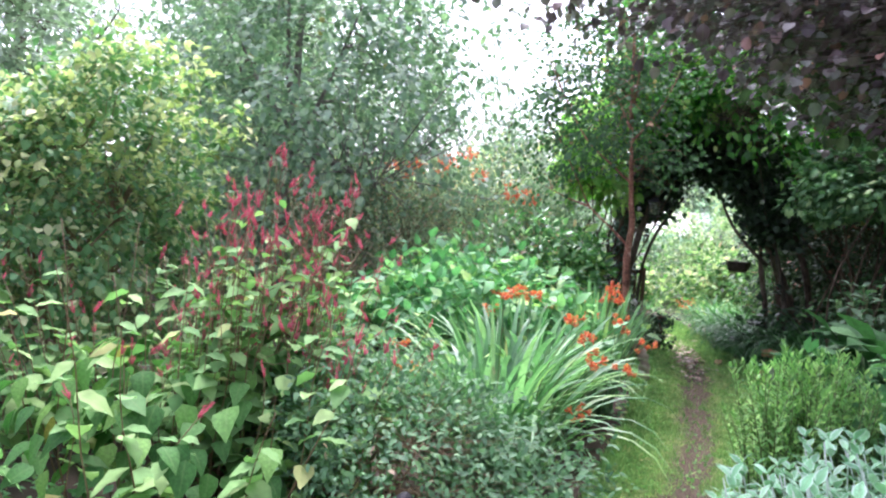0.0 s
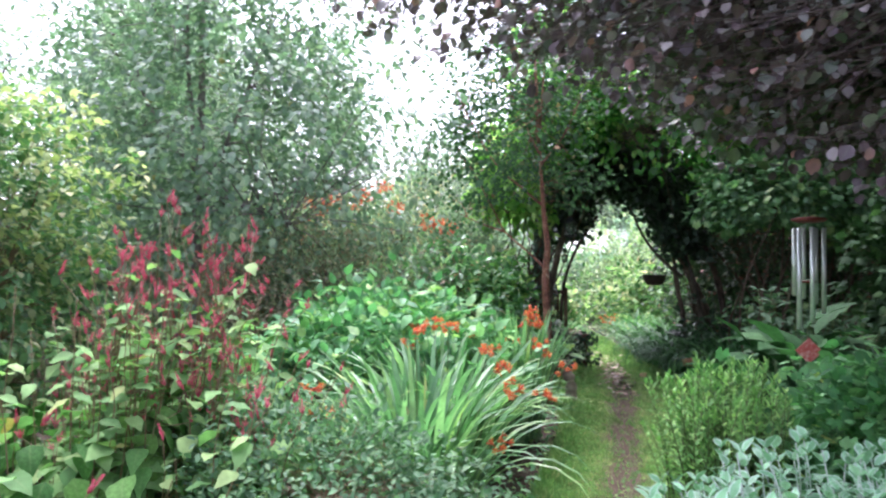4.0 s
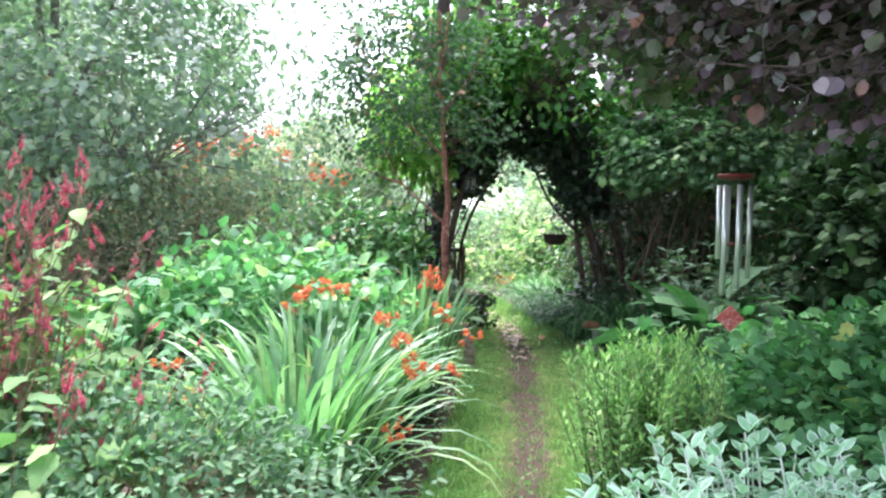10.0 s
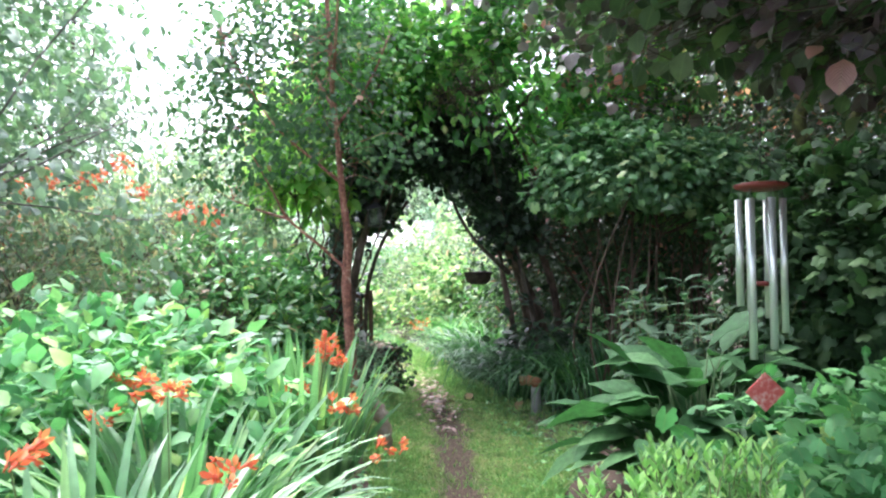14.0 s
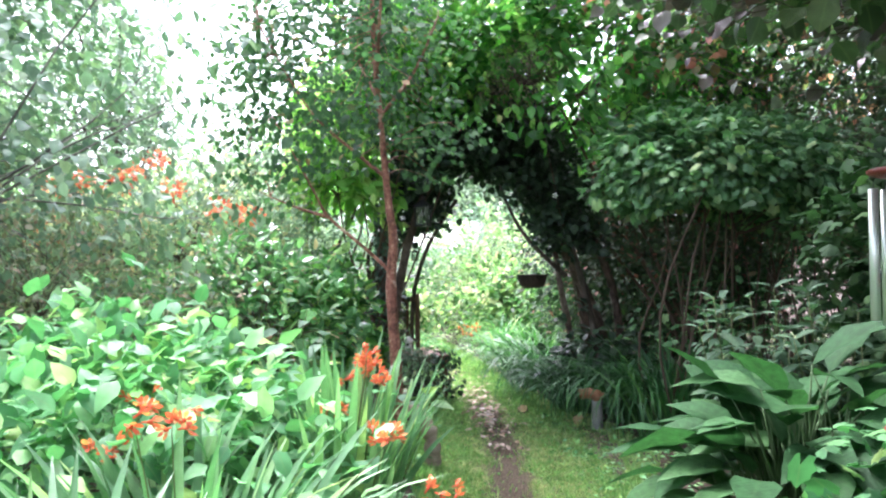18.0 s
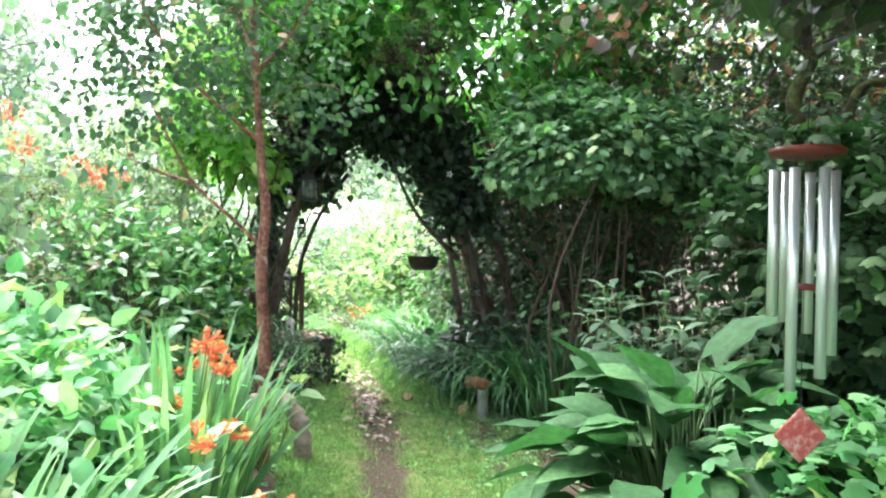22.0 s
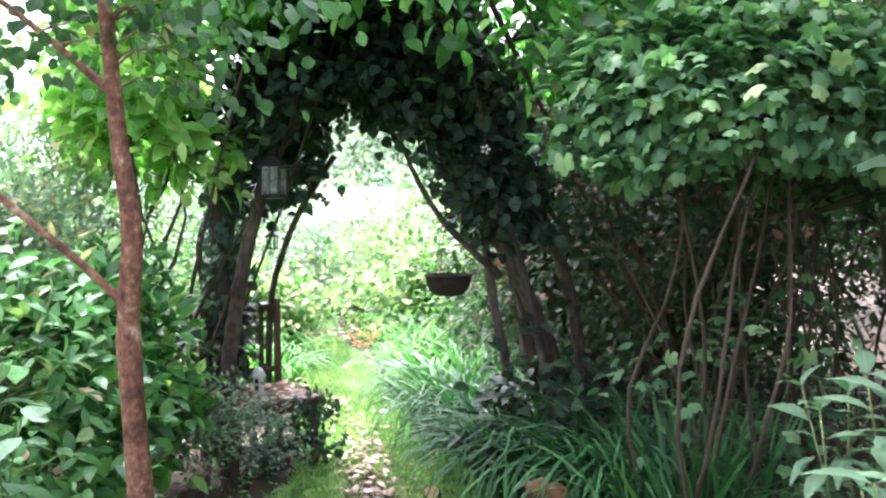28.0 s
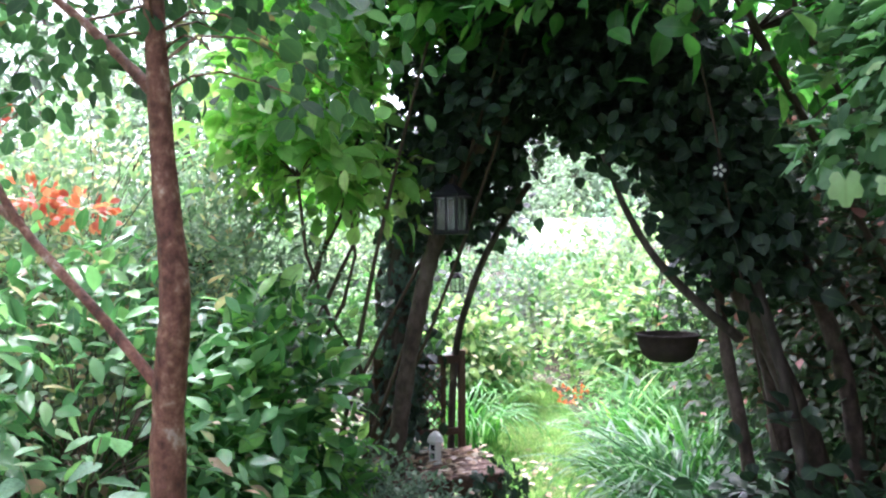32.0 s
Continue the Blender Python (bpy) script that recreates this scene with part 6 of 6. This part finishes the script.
for z in (0.03, 0.075):
    part("window", box(Buf(), (-0.012, -0.034, z), (0.012, -0.0305, z + 0.03)), M["iron"], house_lantern, smooth=False)


# fallen leaves
b = Buf()
at = np.stack([rng.uniform(-2.25, -1.72, 150), rng.uniform(9.35, 9.88, 150), rng.uniform(0.45, 0.462, 150)], 1)
add_leaves(b, OVATE, at, np.c_[rng.normal(0, 1, (150, 2)), rng.uniform(-0.05, 0.3, 150)], np.array([[0, 0, 1.0]]) + rng.normal(0, 0.3, (150, 3)), 0.055 * rng.uniform(0.6, 1.4, 150))
tagged(part("fallen_leaves", b, M["dead_leaf"]), "brown fallen leaves lying on the chair seat", "leaves", kind="stuff")
n = 230
y = rng.triangular(7.9, 9.0, 11.8, n)
at = np.stack([path_x(y) + rng.normal(0, 0.1, n), y, np.full(n, 0.022) + rng.uniform(0, 0.012, n)], 1)
b = Buf()
add_leaves(b, OVATE, at, np.c_[rng.normal(0, 1, (n, 2)), rng.uniform(-0.05, 0.2, n)], np.array([[0, 0, 1.0]]) + rng.normal(0, 0.2, (n, 3)), 0.072 * rng.uniform(0.5, 1.3, n))
tagged(part("fallen_leaves", b, M["dead_leaf"]), "pale pink-brown fallen leaves scattered on the path", "leaves", kind="stuff")

# small garden things beside the path
post = thing("stone_post", (-0.055, 8.52, 0), "short pale weathered concrete post with a rough cap", "post")
part("shaft", lathe(Buf(), [(0.0, 0), (0.048, 0.0), (0.044, 0.1), (0.041, 0.18), (0.043, 0.25), (0.0, 0.255)], sides=14), M["concrete"], post)
b = Buf()
limb(b, [(0.03, 0.0, 0.27), (-0.02, -0.01, 0.3), (-0.07, -0.02, 0.31), (-0.13, -0.02, 0.3)], 0.05, 0.035, 10, rough=0.12)
part("cap", b, M["terracotta"], post, "broken brown cap lying across the post")
for (x, y, r, tilt) in ((-0.22, 8.75, 0.048, 55), (-0.74, 9.1, 0.045, 35)):
    lg = thing("log_slice", (x, y, 0.0), "round sawn log slice lying in the grass", "log", "log slices")
    m = Matrix.Translation((0, 0, r * 0.75)) @ Matrix.Rotation(radians(tilt), 4, "X")
    t = np.linspace(0, 6.283, 17)[:-1]
    rr = r * (1 + 0.06 * np.sin(3 * t + x))
    b = Buf()
    v = [tuple(m @ Vector((q * math.cos(a), q * math.sin(a), z))) for z in (-0.02, 0.02) for q, a in zip(rr, t)]
    b.add(v, [np.array([(i, (i + 1) % 16, 16 + (i + 1) % 16, 16 + i) for i in range(16)])])
    part("bark", b, M["bark_grey"], lg)
    b = Buf()
    v = [tuple(m @ Vector((0.93 * q * math.cos(a), 0.93 * q * math.sin(a), z))) for z in (-0.022, 0.022) for q, a in zip(rr, t)]
    b.add(v, [np.arange(16)[::-1][None], np.arange(16, 32)[None]])
    part("cut_end", b, M["cut_wood"], lg, smooth=False)

stump = thing("tree_stump", (1.62, 5.62, 0), "rough brown weathered stump among the leaves", "stump")
b = Buf()
limb(b, [(0, 0, 0), (0.01, 0, 0.2), (0.0, 0.01, 0.38), (0.015, 0, 0.52), (0.01, 0, 0.55)], 0.13, 0.1, 14, rough=0.06)
part("trunk", b, M["bark_grey"], stump)

disc = thing("glass_ornament", (-0.42, 9.12, 1.87), "small black and white hanging ornament in the arch", "ornament")
part("disc", lathe(Buf(), [(0.0, 0.0), (0.025, 0.01), (0.036, 0.035), (0.036, 0.05), (0.025, 0.075), (0.0, 0.085)], sides=14), M["iron"], disc)
for k in range(5):
    a = k * 1.257
    b = Buf()
    add_leaves(b, PETAL, [(0.006 * math.cos(a), -0.038, 0.042 + 0.006 * math.sin(a))], [(math.cos(a), 0, math.sin(a))], [(0, -1, 0)], 0.022, 0, 1.7)
    part("petal", b, M["white_paint"], disc, "white petal shape")
c = Buf()
tube(c, [(0, 0, 0.08), (0.002, 0, 0.2), (0, 0, 0.4)], 0.0012, 5)
part("cord", c, M["cord"], disc)

ring = thing("driftwood_arch", (-1.22, 7.32, 0), "weathered curved driftwood standing beside the red-barked tree", "driftwood")
b = Buf()
limb(b, [(-0.17, 0, -0.02), (-0.19, 0, 0.16), (-0.14, 0, 0.33), (0.0, 0, 0.385), (0.12, -0.01, 0.3), (0.18, -0.02, 0.16), (0.17, -0.02, -0.02)], 0.042, 0.058, 12, rough=0.16)
part("branch", b, M["driftwood"], ring)

# ivy over the chair
b = Buf()
n = 480
s, z = rng.uniform(-0.3, 0.32, n), rng.uniform(0.05, 0.47, n)
right = rng.uniform(0, 1, n) < 0.55
loc = np.where(right[:, None], np.stack([np.full(n, 0.32), s, z], 1), np.stack([s + 0.1, np.full(n, -0.3), z - 0.1 * (s < 0)], 1)) + rng.normal(0, 0.02, (n, 3))
rot = np.array(TURN.to_3x3())
out = np.where(right[:, None], [[1.0, 0, 0]], [[0, -1.0, 0]])
add_leaves(b, LOBED, loc @ rot.T, (out * 0.4 + rng.normal(0, 0.4, (n, 3)) - np.array([0, 0, 0.7])) @ rot.T, out @ rot.T + np.array([0, 0, 0.5]), 0.05 * rng.uniform(0.6, 1.3, n))
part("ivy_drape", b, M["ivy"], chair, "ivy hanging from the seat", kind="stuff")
shrub("laurel", (-0.1, 9.35, 0), (-0.05, 0, 0.4), (0.3, 0.25, 0.4), "low evergreen growth at the foot of the arch, shade in its leaf colour", HEART, "ivy", 60, 7, 0.09, 0.08, 8, "twig", 0.008, 25, foot=0.12, low=-0.6, inner=0.5)
shrub("cotoneaster", (-1.93, 9.02, 0), (0, 0, 0.3), (0.4, 0.2, 0.27), "small grey-green shrub in front of the chair", SMALL, "grey_leaf", 240, 10, 0.034, 0.05, 14, "twig", 0.005, 61, foot=0.2, low=-0.3)

# creeping cover over the soil of the beds
def cover(name, label, n, xs, ys, shape, mat, size, gap, height):
    x, y = rng.uniform(*xs, n), rng.uniform(*ys, n)
    keep = np.abs(x - path_x(y)) > gap + 0.08 * np.sin(7 * y)
    x, y = x[keep], y[keep]
    m = len(x)
    z = ground_z(x, y) + rng.uniform(0.02, 1, m) ** 2 * height * (0.6 + 0.4 * np.sin(2.3 * x + 1.1) * np.cos(1.9 * y))
    b = Buf()
    add_leaves(b, shape, np.stack([x, y, z], 1), np.c_[rng.normal(0, 1, (m, 2)), rng.uniform(-0.1, 0.6, m)], np.array([[0, 0, 1.0]]) + rng.normal(0, 0.35, (m, 3)), size * rng.uniform(0.6, 1.4, m))
    return tagged(part(name, b, M[mat]), label, "ground cover", kind="stuff")


cover("ground_ivy", "low creeping green leaves covering the soil", 34000, (-6, 5), (-3, 11.5), DIAMOND, "clematis", 0.05, 0.5, 0.22)
# beyond the arch the leaf colour itself is whitened by glare
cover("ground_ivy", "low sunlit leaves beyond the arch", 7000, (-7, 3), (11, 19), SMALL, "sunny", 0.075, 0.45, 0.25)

# red blooms in the rose bush
blooms = [(-4.55, 8.2, 2.13), (-4.1, 8.25, 2.18), (-2.85, 8.1, 1.78), (-4.73, 8.2, 2.08), (-5.3, 8.3, 1.65), (-5.04, 8.2, 1.64), (-3.87, 8.3, 2.3), (-4.97, 8.5, 2.08), (-5.23, 8.5, 2.18), (-5.1, 8.4, 1.6), (-4.29, 8.4, 2.22),
          (-3.04, 8.0, 1.82), (-4.65, 8.3, 2.2), (-4.2, 8.2, 2.1), (-5.5, 8.9, 1.9), (-4.85, 8.3, 2.14), (-3.5, 8.0, 2.0)]
for i, at in enumerate(blooms):
    fl = thing("rose_bloom", at, "loose orange-red flower head on the rose bush", "flower", "red blooms")
    b = Buf()
    n = 60
    u = unit(rng.normal(0, 1, (n, 3)))
    add_leaves(b, PETAL, u * np.array([0.1, 0.1, 0.075]) * rng.uniform(0.2, 1.2, (n, 1)), u, rng.normal(0, 1, (n, 3)), 0.048 * rng.uniform(0.7, 1.2, n), 0, 1.6)
    part("petals", b, M["red_bloom"], fl, kind="stuff")
    c = Buf()
    tube(c, [(0, 0, -0.35), (0.02, 0.02, -0.15), (0, 0, 0)], [0.004, 0.003, 0.002], 4)
    part("stalk", c, M["stem_green"], fl)

# hedges added to close the garden; the dark ones keep sky out of gaps
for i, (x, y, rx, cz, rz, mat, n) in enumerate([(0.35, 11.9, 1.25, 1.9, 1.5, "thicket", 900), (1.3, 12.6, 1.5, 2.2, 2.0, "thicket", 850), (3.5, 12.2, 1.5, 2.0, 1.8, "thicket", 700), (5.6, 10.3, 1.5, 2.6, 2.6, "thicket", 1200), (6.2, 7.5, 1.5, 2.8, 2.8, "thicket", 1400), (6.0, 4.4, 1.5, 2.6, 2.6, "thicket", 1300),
                                                # the far_tree rows take the haze-paled leaf colour
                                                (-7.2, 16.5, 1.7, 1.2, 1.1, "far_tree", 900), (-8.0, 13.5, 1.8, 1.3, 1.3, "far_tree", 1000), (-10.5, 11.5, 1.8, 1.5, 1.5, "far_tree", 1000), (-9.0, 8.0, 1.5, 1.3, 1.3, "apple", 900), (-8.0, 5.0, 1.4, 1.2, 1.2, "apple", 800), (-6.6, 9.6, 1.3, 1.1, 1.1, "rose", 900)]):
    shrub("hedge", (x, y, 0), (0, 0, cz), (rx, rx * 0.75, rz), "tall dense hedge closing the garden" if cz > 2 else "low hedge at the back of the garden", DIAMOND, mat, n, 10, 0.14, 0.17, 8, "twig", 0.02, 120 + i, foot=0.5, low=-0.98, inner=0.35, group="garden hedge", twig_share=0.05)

# white block added to give the patch of glare beyond the arch
glare_block = thing("greenhouse", (-4.15, 19.5, 0), "white house-shaped block added for the glare far beyond the arch", "greenhouse")
part("wall", box(Buf(), (-0.7, -1.0, 0), (0.7, 1.0, 1.6)), M["white_paint"], glare_block, smooth=False)
b = Buf()
b.add([(-0.8, -1.1, 1.6), (0.8, -1.1, 1.6), (0.8, 1.1, 1.6), (-0.8, 1.1, 1.6), (-0.8, 0, 2.25), (0.8, 0, 2.25)], [np.array([(0, 1, 5, 4), (2, 3, 4, 5), (3, 2, 1, 0)]), np.array([(0, 4, 3), (1, 2, 5)])])
part("roof", b, M["white_paint"], glare_block, smooth=False)


# pale broad-leaved saplings under the red-barked tree
BROAD_LEAF = [leaf_buf_mesh("leaf", leaf_shape([0.3, 0.36, 0.3, 0.16], 0.08, 0.2, 0.04), M["sapling"], d) for d in (0.1, 0.3)]


def sapling(base, tips, label):
    ob = thing("sapling", base, label, "sapling", "saplings in the border")
    for tip in tips:
        q = np.array(tip) - np.array(base)
        one = Buf()
        tube(one, bent((0, 0, 0), q, 0.05, 0.04, 6), np.linspace(0.006, 0.0025, 6), 5)
        part("stem", one, M["stem_green"], ob)
        for m in range(5):
            lf = part("leaf", BROAD_LEAF[m % 2], None, ob)
            lf.location = q * (1 - 0.07 * m) + rng.normal(0, 0.01, 3)
            lf.rotation_euler = (rng.uniform(-0.45, 0.35), rng.normal(0, 0.25), m * 2.3 + rng.uniform(0, 1))
            lf.scale = [rng.uniform(0.1, 0.16)] * 3


sapling((-2.05, 7.5, 0), [(-2.05, 7.55, 1.02), (-2.22, 7.4, 0.95), (-1.9, 7.45, 0.86), (-2.3, 7.6, 0.85), (-2.0, 7.3, 0.74)], "sapling with broad pale blue-green leaves")
sapling((-1.15, 6.95, 0), [(-1.25, 6.9, 0.66), (-1.05, 6.85, 0.64), (-0.92, 6.9, 0.6)], "small sapling with broad pale green leaves")


# a short rusty chain hanging in front of the arch
chain = thing("hanging_chain", (-0.54, 9.15, 2.42), "short rusty chain hanging from the top of the arch", "chain")
t = np.linspace(0, 2 * math.pi, 13)
for k in range(9):
    link = np.stack([0.011 * np.cos(t), 0 * t, 0.019 * np.sin(t)], 1)
    if k % 2:
        link = link[:, [1, 0, 2]]
    b = Buf()
    tube(b, link + np.array([0.006 * math.sin(k), 0, 0.028 * k]), 0.0028, 6, cap=False)
    part("link", b, M["rust"], chain)
b = Buf()
tube(b, [(0, 0, 0.24), (0.004, 0.02, 0.34), (0, 0.08, 0.46)], 0.002, 5)
part("wire", b, M["rust"], chain)

# a small dark lamp stake in the border
stake = thing("stake_light", (-0.25, 2.2, 0.06), "small dark dome-topped garden stake light", "lamp")
part("stake", lathe(Buf(), [(0.0, 0.0), (0.006, 0.02), (0.009, 0.3), (0.0, 0.3)], sides=10), M["iron"], stake)
part("dome", lathe(Buf(), [(0.0, 0.3), (0.034, 0.3), (0.036, 0.318), (0.03, 0.338), (0.016, 0.352), (0.0, 0.356)], sides=18), M["iron"], stake)


# low plants between the sword-leaved clump and the red-barked tree
shrub("periwinkle", (-1.65, 6.5, 0), (0, 0, 0.26), (0.55, 0.45, 0.3), "low glossy green plant under the red-barked tree", LAUREL, "laurel", 150, 7, 0.075, 0.07, 14, "stem_green", 0.004, 62, foot=0.3, low=-0.3, upward=1.4)
shrub("periwinkle", (-2.3, 6.75, 0), (0, 0, 0.36), (0.55, 0.4, 0.4), "glossy green plant between climber and photinia", LAUREL, "laurel", 150, 7, 0.08, 0.07, 14, "stem_green", 0.004, 63, foot=0.3, low=-0.3, upward=1.4)
n = 75
y = rng.uniform(7.7, 9.9, n)
at = np.stack([path_x(y) + rng.normal(0, 0.09, n), y, np.full(n, 0.026) + rng.uniform(0, 0.014, n)], 1)
b = Buf()
add_leaves(b, OVATE, at, np.c_[rng.normal(0, 1, (n, 2)), rng.uniform(-0.05, 0.25, n)], np.array([[0, 0, 1.0]]) + rng.normal(0, 0.2, (n, 3)), 0.055 * rng.uniform(0.6, 1.3, n))
tagged(part("fallen_leaves", b, M["pink_leaf"]), "pale pink fallen leaves lying thickly on the path", "leaves", kind="stuff")
